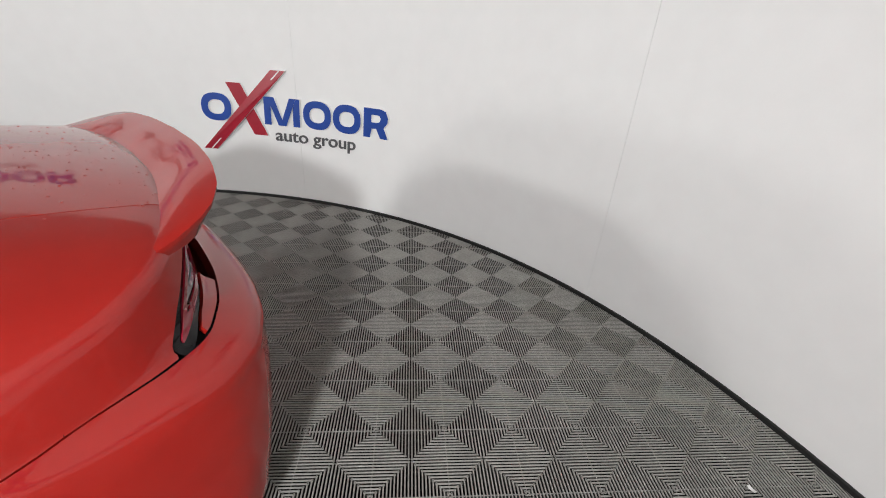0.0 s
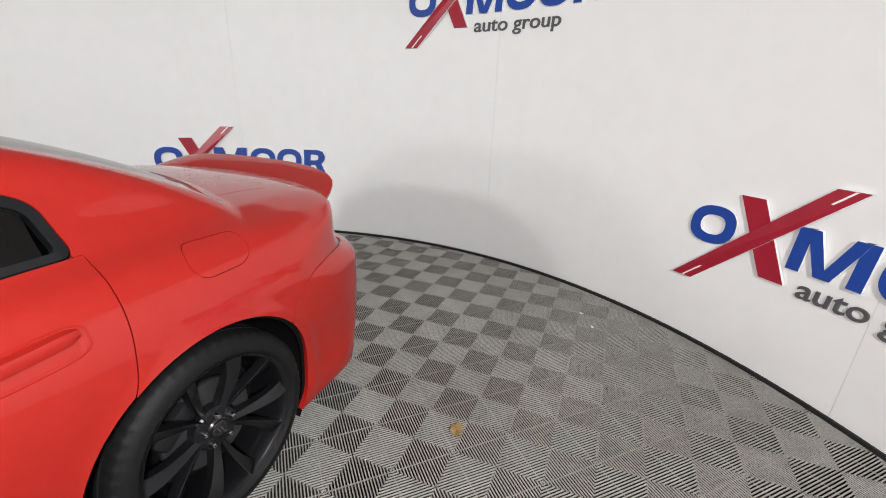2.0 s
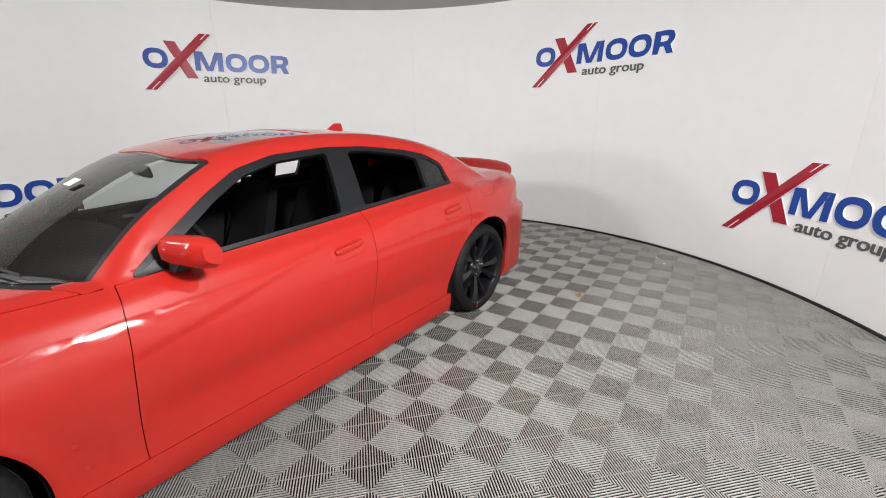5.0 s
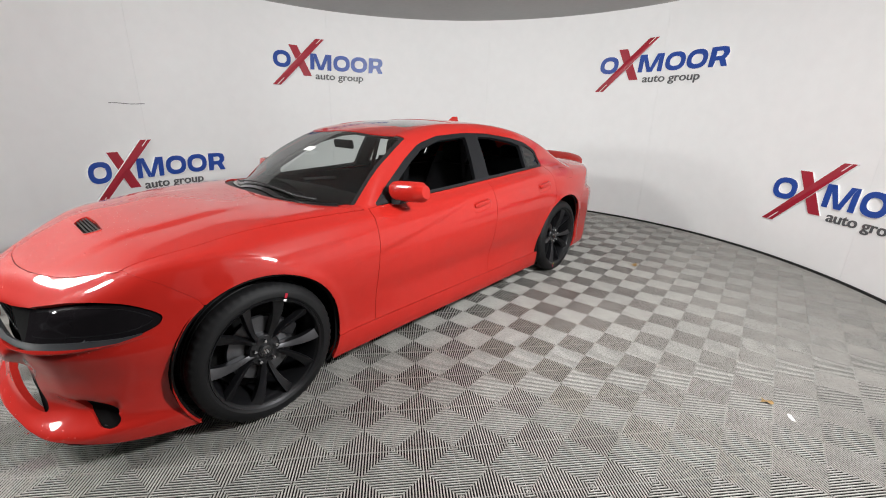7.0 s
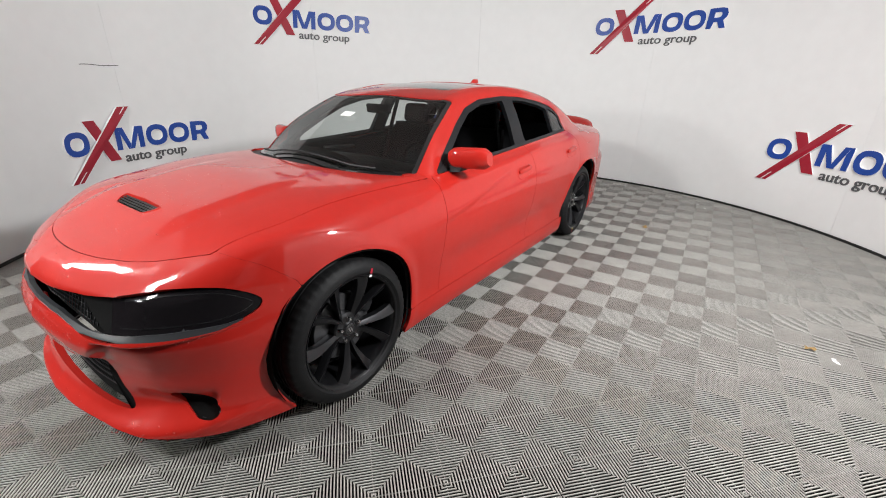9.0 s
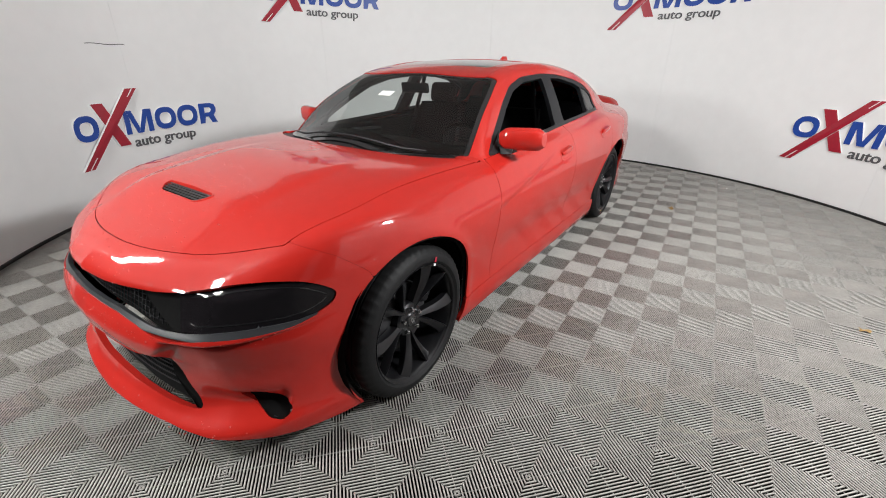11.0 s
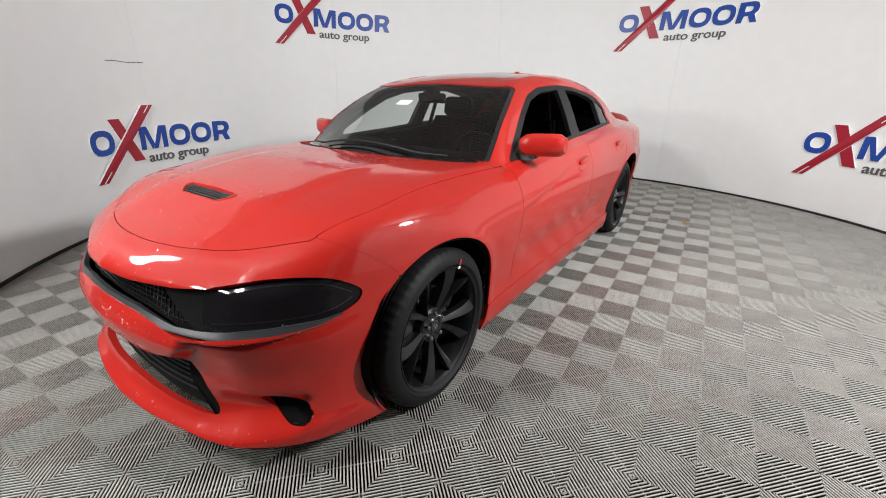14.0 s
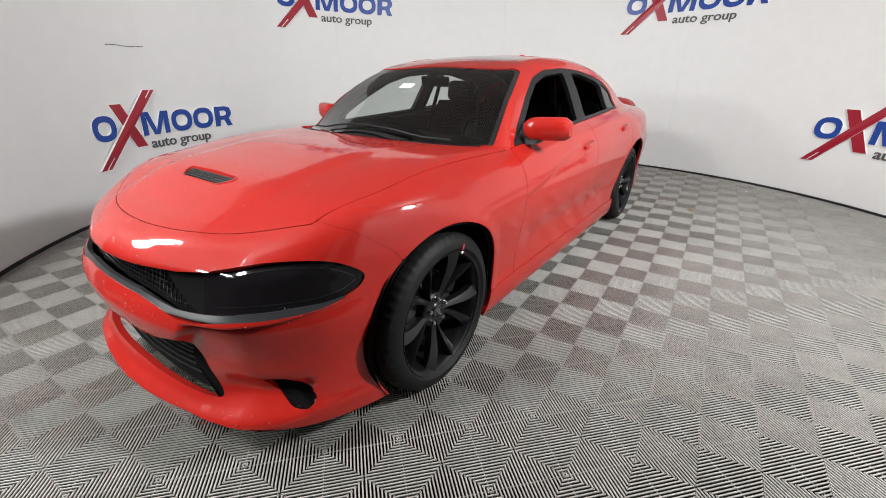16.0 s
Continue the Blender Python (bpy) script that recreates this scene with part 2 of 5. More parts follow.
def build_room():
    wall = tagged(new("wall_round"), "curved white painted panel wall of a round studio", "wall", kind="structure")
    # seven tall panels with fine open joints
    for k in range(7):
        a0, a1 = 52.4 + 40 * k, 52.4 + 40 * (k + 1)
        gap = 0.012
        bm = bmesh.new()
        cols = []
        n = 24
        for i in range(n + 1):
            a = radians(a0 + gap + (a1 - a0 - 2 * gap) * i / n)
            ring = []
            for r, z in ((RADIUS, 0.0), (RADIUS, CEILING), (RADIUS + 0.08, CEILING), (RADIUS + 0.08, 0.0)):
                ring.append(bm.verts.new((ROOM[0] + r * math.cos(a), ROOM[1] + r * math.sin(a), z)))
            cols.append(ring)
        for c, d in zip(cols, cols[1:]):
            for j in range(4):
                bm.faces.new((c[j], c[(j + 1) % 4], d[(j + 1) % 4], d[j]))
        bm.faces.new(cols[0]), bm.faces.new(list(reversed(cols[-1])))
        part("panel", bm, WALL, wall)
    # backing behind the joints
    bm = arc_bm([(RADIUS + 0.085, 0), (RADIUS + 0.12, 0), (RADIUS + 0.12, CEILING), (RADIUS + 0.085, CEILING)], 52.4, 332.4, 84)
    part("backing", bm, DARK, wall)

    ceiling = bmesh.new()
    seg = 96
    prof = [(0.001, CEILING), (RADIUS + 0.12, CEILING), (RADIUS + 0.12, CEILING + 0.1), (0.001, CEILING + 0.1)]
    lathe(prof, seg, ceiling, Matrix.Translation((*ROOM, 0)) @ pose(0, 0, 0, 90, 0, 0))
    tagged(part("ceiling", ceiling, CEIL, None, "plain grey ceiling over the round studio"), category="ceiling", kind="structure")

    strip = arc_bm([(RADIUS - 0.001, 0.0), (RADIUS - 0.014, 0.0), (RADIUS - 0.014, 0.022), (RADIUS - 0.010, 0.025), (RADIUS - 0.001, 0.025)], 52.4, 332.4, 140)
    tagged(part("baseboard", strip, BASE, None, "thin black strip along the foot of the wall"), category="baseboard", kind="structure")

    # the unlit bay beyond the opening through which cars drive in
    bay = tagged(new("wall_bay"), "plain dark walls of the bay outside the opening", "wall", kind="structure")
    x0, x1, y0, y1 = 0.15, 7.5, -4.2, 5.2
    for cx, cy, sx, sy in (((x0 + x1) / 2 + 0.9, y0, x1 - x0 - 1.8, 0.1), ((x0 + x1) / 2 + 0.9, y1, x1 - x0 - 1.8, 0.1), (x1, (y0 + y1) / 2, 0.1, y1 - y0)):
        part("bay_side", box_bm(0, 0, 0, sx, sy, CEILING, m=pose(cx, cy, CEILING / 2)), BAY, bay, smooth=False)
    for y, a in ((y0, -27.6), (y1, 52.4)):
        ex, ey = ROOM[0] + (RADIUS + 0.1) * math.cos(radians(a)), ROOM[1] + (RADIUS + 0.1) * math.sin(radians(a))
        mid, end = Vector(((ex + 1.05) / 2, (ey + y) / 2, CEILING / 2)), Vector((1.05 - ex, y - ey, 0))
        part("bay_side", box_bm(0, 0, 0, end.length + 0.1, 0.1, CEILING, m=Matrix.Translation(mid) @ pose(0, 0, 0, 0, 0, math.degrees(math.atan2(end.y, end.x)))), BAY, bay, smooth=False)
    tagged(part("ceiling_bay", box_bm(0, 0, 0, x1 - x0, y1 - y0, 0.08, m=pose((x0 + x1) / 2, (y0 + y1) / 2, CEILING + 0.16)), BAY, None, "dark ceiling of the bay", smooth=False), category="ceiling", kind="structure")
    tagged(part("floor_bay", box_bm(0, 0, 0, x1 - x0, y1 - y0, 0.08, m=pose((x0 + x1) / 2, (y0 + y1) / 2, -0.125)), BAY, None, "dark concrete floor of the bay", smooth=False), category="floor", kind="structure")

    # a fine horizontal crack in one panel, ending at its joint
    crack = bmesh.new()
    a = [crack.verts.new(on_wall(0.02 + 0.42 * i / 8, 1.568 + 0.004 * math.sin(i), 0.0025, -61.9)) for i in range(9)]
    b = [crack.verts.new(on_wall(0.02 + 0.42 * i / 8, 1.575 + 0.004 * math.sin(i), 0.0025, -61.9)) for i in range(9)]
    for i in range(8):
        crack.faces.new((a[i], a[i + 1], b[i + 1], b[i]))
    part("crack", crack, SIGN_GREY, wall, "fine grey crack")


build_room()


# ---- signs on the wall ----
SLANT = 0.06


def sign_prism(outline, base, thick, start, holes=(), bm=None):
    """A raised flat shape that follows the wall; outline in (u, v), holes as equally long inner rings."""
    bm = bm or bmesh.new()

    def bend(u, v, d):
        return on_wall(u + SLANT * (v - 0.8), v + base, d, start)
    n = len(outline)
    back = [bm.verts.new(bend(u, v, 0.002)) for u, v in outline]
    front = [bm.verts.new(bend(u, v, thick)) for u, v in outline]
    for i in range(n):
        f = bm.faces.new((back[i], back[(i + 1) % n], front[(i + 1) % n], front[i]))
        f.material_index = 1
    if holes:
        hb = [bm.verts.new(bend(u, v, 0.002)) for u, v in holes]
        hf = [bm.verts.new(bend(u, v, thick)) for u, v in holes]
        for i in range(n):
            j = (i + 1) % n
            bm.faces.new((front[i], front[j], hf[j], hf[i]))
            f = bm.faces.new((hb[i], hf[i], hf[j], hb[j]))
            f.material_index = 1
    else:
        bm.faces.new(front)
        bmesh.ops.triangulate(bm, faces=[f for f in bm.faces if len(f.verts) > 4])
    return bm


def super_ring(cu, cv, ru, rv, n=40, p=2.4):
    pts = []
    for k in range(n):
        a = 2 * math.pi * k / n
        c, s = math.cos(a), math.sin(a)
        q = (abs(c) ** p + abs(s) ** p) ** (-1 / p)
        pts.append((cu + ru * q * c, cv + rv * q * s))
    return pts


def sign_part(name, bm, mat, parent):
    ob = part(name, bm, mat, parent, smooth=False)
    ob.data.materials.append(SIGN_WHITE)
    return ob


def dealer_sign(start, base):
    sign = tagged(new("wall_sign"), "raised blue and crimson emblem with grey lettering on the white wall", "sign", "signs round the wall")
    t = 0.022
    for cu, ru in ((0.135, 0.135), (1.083, 0.135), (1.372, 0.135)):
        sign_part("ring", sign_prism(super_ring(cu, 0.808, ru, 0.118), base, t, start, super_ring(cu, 0.808, ru - 0.062, 0.062)), BLUE, sign)
    # notched block and pierced block
    zig = bmesh.new()
    for quad, lift in (([(0.575, 0.69), (0.640, 0.69), (0.640, 0.925), (0.575, 0.925)], 0.0), ([(0.850, 0.69), (0.915, 0.69), (0.915, 0.925), (0.850, 0.925)], 0.0),
                       ([(0.708, 0.69), (0.765, 0.69), (0.672, 0.925), (0.610, 0.925)], 0.001), ([(0.725, 0.69), (0.782, 0.69), (0.880, 0.925), (0.818, 0.925)], 0.002)):
        sign_prism(quad, base, t + lift, start, bm=zig)
    sign_part("block", zig, BLUE, sign)
    outer = [(1.535, 0.69), (1.60, 0.69), (1.615, 0.765), (1.66, 0.765), (1.70, 0.69), (1.775, 0.69), (1.73, 0.78), (1.765, 0.82), (1.77, 0.86), (1.745, 0.91), (1.69, 0.925), (1.535, 0.925)]
    inner = [(1.61, 0.815), (1.612, 0.814), (1.614, 0.814), (1.66, 0.814), (1.68, 0.818), (1.69, 0.825), (1.695, 0.835), (1.698, 0.845), (1.697, 0.855), (1.69, 0.868), (1.67, 0.875), (1.61, 0.875)]
    sign_part("block", sign_prism(outer, base, t, start, inner), BLUE, sign)
    # two crossed bars, the long one split by a white line
    sign_part("short_bar", sign_prism([(0.47, 0.59), (0.60, 0.59), (0.37, 1.02), (0.24, 1.02)], base, t, start), CRIMSON, sign)
    sign_part("long_bar", sign_prism([(-0.020, 0.434), (0.105, 0.434), (0.795, 1.141), (0.660, 1.141)], base, t + 0.004, start), CRIMSON, sign)
    sign_part("white_line", sign_prism([(0.046, 0.437), (0.060, 0.437), (0.747, 1.139), (0.733, 1.139)], base, t + 0.006, start), SIGN_WHITE, sign)
    # the grey words under it
    cu = bpy.data.curves.new("words", "FONT")
    cu.body, cu.size, cu.offset, cu.extrude = "auto group", 0.148, 0.0014, 0.0
    tmp = bpy.data.objects.new("words", cu)
    scene.collection.objects.link(tmp)
    bpy.context.view_layer.update()
    me = tmp.evaluated_get(bpy.context.evaluated_depsgraph_get()).to_mesh()
    bm = bmesh.new()
    bm.from_mesh(me)
    bpy.data.objects.remove(tmp)
    bmesh.ops.remove_doubles(bm, verts=bm.verts, dist=1e-5)
    xs = [v.co.x for v in bm.verts]
    k = 0.787 / (max(xs) - min(xs))
    low = min(xs)
    ext = bmesh.ops.extrude_face_region(bm, geom=list(bm.faces))
    top = {g for g in ext["geom"] if isinstance(g, bmesh.types.BMVert)}
    for v in bm.verts:
        v.co = on_wall(0.66 + (v.co.x - low) * k + SLANT * (v.co.y - 0.2), base + 0.553 + v.co.y, 0.012 if v in top else 0.002, start)
    sign_part("lettering", bm, SIGN_GREY, sign)
    return sign


for start, base in ((-56.1, 0.018), (-95.0, 1.488), (-134.7, 0.0), (-174.6, 1.488), (146.5, 0.0)):
    dealer_sign(start, base)


# ---- the car: one smooth body form, cut into panels ----
def curve(xs, ys):
    """A smooth curve through a few design values (cubic, held flat outside)."""
    xs, ys = np.array(xs, float), np.array(ys, float)
    if xs[0] > xs[-1]:
        xs, ys = xs[::-1], ys[::-1]
    d = np.gradient(ys, xs)

    def at(x):
        x = np.clip(np.asarray(x, float), xs[0], xs[-1])
        i = np.clip(np.searchsorted(xs, x) - 1, 0, len(xs) - 2)
        h = xs[i + 1] - xs[i]
        t = (x - xs[i]) / h
        return ((2 * t ** 3 - 3 * t ** 2 + 1) * ys[i] + (t ** 3 - 2 * t ** 2 + t) * h * d[i]
                + (3 * t ** 2 - 2 * t ** 3) * ys[i + 1] + (t ** 3 - t ** 2) * h * d[i + 1])
    return at


def step(x, a, b):
    t = np.clip((x - a) / (b - a), 0, 1)
    return t * t * (3 - 2 * t)


def bell(x, c, w):
    return np.exp(-((x - c) / w) ** 2)


def smooth_max(a, b, k):
    h = np.maximum(k - np.abs(a - b), 0) / k
    return np.maximum(a, b) + h * h * k / 4


HUB_Z, WHEELBASE, TYRE_R = 0.360, 3.052, 0.362
belt = curve([-0.2, -0.75, -1.13, -1.54, -1.9, -2.3, -2.8, -3.4, -4.2], [0.955, 0.965, 0.975, 0.992, 1.012, 1.032, 1.055, 1.06, 1.05])
side_section = curve([0.05, 0.14, 0.20, 0.27, 0.34, 0.45, 0.60, 0.72, 0.82, 0.92, 0.97, 1.0, 1.05, 1.15, 1.25, 1.35, 1.42, 1.5],
                     [0.82, 0.885, 0.905, 0.910, 0.905, 0.912, 0.934, 0.943, 0.932, 0.890, 0.852, 0.806, 0.772, 0.722, 0.668, 0.606, 0.556, 0.49])
body_plan = curve([0.95, 0.7, 0.45, 0.2, 0.0, -0.35, -0.8, -1.8, -2.5, -3.05, -3.5, -3.8, -4.1],
                  [-0.08, -0.035, -0.008, 0.004, 0.006, -0.002, -0.006, 0.0, 0.0, 0.004, -0.018, -0.05, -0.11])
cabin_plan = curve([-0.3, -0.7, -1.2, -1.9, -2.5, -2.9, -3.2, -3.6, -4.0], [0.0, 0.0, 0.0, 0.0, -0.012, -0.04, -0.08, -0.15, -0.23])
hood_line = curve([1.0, 0.95, 0.9, 0.85, 0.8, 0.65, 0.45, 0.2, 0, -0.3, -0.5, -1.0, -2.6, -3.0, -3.3, -3.5, -3.75, -3.95, -4.1],
    [0.674, 0.7435, 0.787, 0.809, 0.8145, 0.842, 0.920, 0.963, 0.990, 1.003, 1.006, 1.0, 1.0, 1.075, 1.105, 1.106, 1.092, 1.066, 1.03])
roof_line = curve([-0.1, -0.4, -0.6, -0.8, -1.0, -1.2, -1.4, -1.6, -1.85, -2.1, -2.4, -2.7, -3.0, -3.3, -3.5, -3.9],
    [0.82, 1.01, 1.127, 1.228, 1.317, 1.392, 1.436, 1.460, 1.471, 1.470, 1.448, 1.400, 1.319, 1.200, 1.098, 0.9])
roof_bow = curve([-0.3, -0.64, -0.95, -1.21, -1.5, -2.0, -2.5, -3.0, -3.6], [0.215, 0.185, 0.049, -0.002, 0.006, 0.0, -0.03, -0.07, -0.10])
nose_line = curve([0.06, 0.12, 0.165, 0.205, 0.245, 0.31, 0.4, 0.45, 0.48, 0.525, 0.55, 0.58, 0.62, 0.7, 0.76, 0.82, 0.9],
    [0.85, 0.905, 0.932, 0.932, 0.895, 0.868, 0.870, 0.890, 0.904, 0.916, 0.917, 0.907, 0.890, 0.878, 0.873, 0.862, 0.83])
nose_high = curve([0, 0.2, 0.4, 0.53, 0.65, 0.75, 0.8, 0.85, 0.9, 1.0],
    [0, 0.020, 0.078, 0.118, 0.165, 0.275, 0.373, 0.512, 0.68, 1.1])
nose_low = curve([0, 0.2, 0.4, 0.53, 0.65, 0.75, 0.8, 0.85, 0.9, 1.0],
    [0, 0.012, 0.044, 0.080, 0.145, 0.266, 0.364, 0.504, 0.68, 1.1])


def nose_plan(a, z):
    """How far the nose lies back towards its corners, more so at the hood's edge than at the bumper."""
    return nose_low(a) + (nose_high(a) - nose_low(a)) * np.clip((z - 0.60) / 0.12, 0, 1)


tail_line = curve([0.06, 0.15, 0.3, 0.5, 0.68, 0.74, 0.775, 0.80, 0.825, 0.85, 0.95, 1.02, 1.1],
    [-4.0, -4.07, -4.11, -4.135, -4.14, -4.135, -4.10, -4.045, -4.008, -3.998, -3.985, -3.98, -3.97])
tail_plan = curve([0.0, 0.3, 0.5, 0.65, 0.78, 0.85, 0.9, 1.0], [0.0, 0.018, 0.05, 0.10, 0.19, 0.29, 0.42, 0.8])


def half_width(x, z):
    zz = z - (belt(x) - 1.0) * step(z, 0.55, 0.98)
    up = step(zz, 0.90, 1.08)
    w = side_section(zz) + body_plan(x) * (1 - up) + cabin_plan(x) * up
    w = w + 0.014 * bell(x, -3.10, 0.50) * bell(z, 0.80, 0.16) + 0.010 * bell(x, 0.0, 0.42) * bell(z, 0.70, 0.16)
    # a crease that climbs along the front door with a hollow under it, and a shallow hollow above the sill
    cz = 0.815 + 0.20 * (-1.05 - x)
    along = step(x, -1.72, -1.35) * (1 - step(x, -0.85, -0.45))
    under = np.clip(cz - z, 0, 1)
    w = w - 0.011 * along * step(under, 0.0, 0.03) * np.exp(-under / 0.13)
    w = w - 0.010 * step(x, -2.62, -2.1) * (1 - step(x, -0.95, -0.62)) * bell(z, 0.46, 0.08)
    # flared lips round the wheels
    for hx in (0.0, -WHEELBASE):
        d = np.hypot(x - hx, z - HUB_Z)
        w = w + 0.010 * bell(d, 0.425, 0.035) * step(z, 0.12, 0.3)
    return w


def top_height(x, y):
    a = np.abs(y)
    front, back = step(x, -0.9, -0.6), step(-x, -0.2, 0.3)
    drop = (1 - front) * 0.052 * (a / 0.8) ** 2.2 + front * (0.04 - 0.018 * back + 0.034 * step(x, 0.3, 0.8)) * (a / 0.8) ** 3.5
    # a low bulge along the hood
    hood = hood_line(x) - drop + 0.010 * (1 - step(a, 0.36, 0.46)) * step(x, -0.3, 0.1) * (1 - step(x, 0.45, 0.85))
    q = (a / 0.62) ** 2
    roof = roof_line(x + roof_bow(x) * q) - 0.036 * q
    return np.maximum(hood, roof)


def hood_back(a):
    """Where the hood ends towards the windscreen."""
    return -0.385 - 0.155 * (a / 0.7) ** 4


hood_side = curve([0.9, 0.5, 0.3, 0.0, -0.5, -0.75], [0.66, 0.715, 0.748, 0.768, 0.785, 0.795])


ledge = curve([0.35, 0.47, 0.56, 0.66, 0.74, 0.79, 0.85], [0.574, 0.576, 0.580, 0.583, 0.590, 0.602, 0.620])
kink = curve([0.20, 0.28, 0.38, 0.47, 0.567, 0.63], [0.47, 0.44, 0.37, 0.40, 0.475, 0.42])


def nose_hollow(a, z):
    """How far the bumper's corners lie back: under a sharp ledge outside a kink, and in a channel that leads to the side vent."""
    under = ledge(a) - z
    top = step(under, -0.002, 0.009) * (1 - step(under, 0.07, 0.26))
    side = step(a - kink(z), -0.022, 0.030) * (1 - step(a, 0.72, 0.86))
    channel = bell(z, 0.292 - 0.10 * (a - 0.60), 0.055) * step(a, 0.40, 0.60) * (1 - step(a, 0.735, 0.765))
    return 0.042 * top * side + 0.046 * channel


def form(x, y, z):
    """Below nought inside the body."""
    a = np.abs(y)
    f = smooth_max(a - half_width(x, z), z - top_height(x, a), 0.055)
    f = smooth_max(f, 0.8 * (x - nose_line(z) + nose_plan(a, z) + nose_hollow(a, z)), 0.05 + 0.09 * step(z, 0.68, 0.78))
    return smooth_max(f, 0.8 * (tail_line(z) - tail_plan(a) * -1 - x), 0.04)


def reach(eye, way, inset=0.0, far=1.3):
    """How far each ray goes from inside until it leaves the body."""
    lo, hi = np.zeros(len(eye)), np.full(len(eye), far)
    for _ in range(26):
        mid = (lo + hi) / 2
        p = eye + way * mid[:, None]
        inside = form(p[:, 0], p[:, 1], p[:, 2]) + inset < 0
        lo, hi = np.where(inside, mid, lo), np.where(inside, hi, mid)
    return eye + way * lo[:, None]


AXIS_Z = 0.55


def round_x(u, v, inset):
    """Rays from the long axis: u along the car, v the angle in degrees from level to upright."""
    a = np.radians(v)
    eye = np.stack([u, np.zeros_like(u), np.full_like(u, AXIS_Z)], 1)
    return reach(eye, np.stack([np.zeros_like(a), np.cos(a), np.sin(a)], 1), inset)


def round_nose(u, v, inset):
    """Rays from an upright axis behind the nose: u the angle from straight ahead, v the height."""
    a = np.radians(u)
    eye = np.stack([np.full_like(u, 0.15), np.zeros_like(u), v], 1)
    return reach(eye, np.stack([np.cos(a), np.sin(a), np.zeros_like(a)], 1), inset)


def round_tail(u, v, inset):
    a = np.radians(u)
    eye = np.stack([np.full_like(u, -3.3), np.zeros_like(u), v], 1)
    return reach(eye, np.stack([-np.cos(a), np.sin(a), np.zeros_like(a)], 1), inset)


def panel(surface, u0, u1, nu, v0, v1, nv, keep, inset=0.0):
    """Vertices and faces of the part of a surface where keep(points) is below nought, with its border drawn to the cut."""
    uu, vv = np.meshgrid(np.linspace(u0, u1, nu), np.linspace(v0, v1, nv), indexing="ij")
    u, v = uu.ravel().copy(), vv.ravel().copy()
    p = surface(u, v, inset)
    inside = (keep(p) < 0).reshape(nu, nv)
    cell = inside[:-1, :-1] | inside[1:, :-1] | inside[:-1, 1:] | inside[1:, 1:]
    count, su, sv = np.zeros((nu, nv)), np.zeros((nu, nv)), np.zeros((nu, nv))
    pad = np.pad(inside, 1)
    pu, pv = np.pad(uu, 1), np.pad(vv, 1)
    for i in (0, 1, 2):
        for j in (0, 1, 2):
            if (i, j) != (1, 1):
                m = pad[i:i + nu, j:j + nv]
                count += m
                su += m * pu[i:i + nu, j:j + nv]
                sv += m * pv[i:i + nu, j:j + nv]
    edge = (~inside & (count > 0)).ravel()
    k = np.nonzero(edge)[0]
    if len(k):
        iu, iv = (su.ravel()[k] / count.ravel()[k]), (sv.ravel()[k] / count.ravel()[k])
        lo, hi = np.zeros(len(k)), np.ones(len(k))
        # if the mean of the inner neighbours lies outside, keep the vertex where it is
        for _ in range(16):
            mid = (lo + hi) / 2
            q = surface(u[k] + (iu - u[k]) * mid, v[k] + (iv - v[k]) * mid, inset)
            ok = keep(q) < 0
            hi, lo = np.where(ok, mid, hi), np.where(ok, lo, mid)
        u[k] += (iu - u[k]) * hi
        v[k] += (iv - v[k]) * hi
        p[k] = surface(u[k], v[k], inset)
    index = np.full(nu * nv, -1)
    ci, cj = np.nonzero(cell)
    a, b, c, d = ci * nv + cj, (ci + 1) * nv + cj, (ci + 1) * nv + cj + 1, ci * nv + cj + 1
    used = np.unique(np.concatenate([a, b, c, d]))
    index[used] = np.arange(len(used))
    faces = np.stack([index[a], index[b], index[c], index[d]], 1)
    return p[used], faces


def panel_part(name, parent, mat, surface, bounds, keep, inset=0.0, lip=0.012, label="", mirror=False):
    pts, faces = panel(surface, *bounds, keep, inset)
    if mirror:
        pts = pts * np.array([1, -1, 1])
    bm = bmesh.new()
    vs = [bm.verts.new(q) for q in pts]
    for f in faces.tolist():
        try:
            bm.faces.new([vs[i] for i in f])
        except ValueError:
            pass
    bmesh.ops.remove_doubles(bm, verts=bm.verts, dist=2e-4)
    for f in [f for f in bm.faces if f.calc_area() < 1e-8]:
        bm.faces.remove(f)
    bmesh.ops.recalc_face_normals(bm, faces=bm.faces)
    mid = Vector((np.clip(pts[:, 0].mean(), -3.3, 0.2), 0, AXIS_Z))
    lean = sum(f.normal.dot(f.calc_center_median() - mid) for f in bm.faces)
    if lean < 0:
        bmesh.ops.reverse_faces(bm, faces=bm.faces)
    bm.normal_update()
    if lip:
        rim = [e for e in bm.edges if e.is_boundary]
        old = {v: v.normal.copy() for e in rim for v in e.verts}
        for e in rim:
            e.smooth = False
        ext = bmesh.ops.extrude_edge_only(bm, edges=rim)
        fresh = [g for g in ext["geom"] if isinstance(g, bmesh.types.BMVert)]
        near = {}
        for v in fresh:
            for e in v.link_edges:
                o = e.other_vert(v)
                if o in old:
                    near[v] = old[o]
        for v, n in near.items():
            v.co -= n * lip
    me = bpy.data.meshes.new(name)
    bm.to_mesh(me)
    bm.free()
    me.materials.append(mat)
    me.polygons.foreach_set("use_smooth", [True] * len(me.polygons))
    ob = new(name, me)
    ob.parent = parent
    return tagged(ob, label)


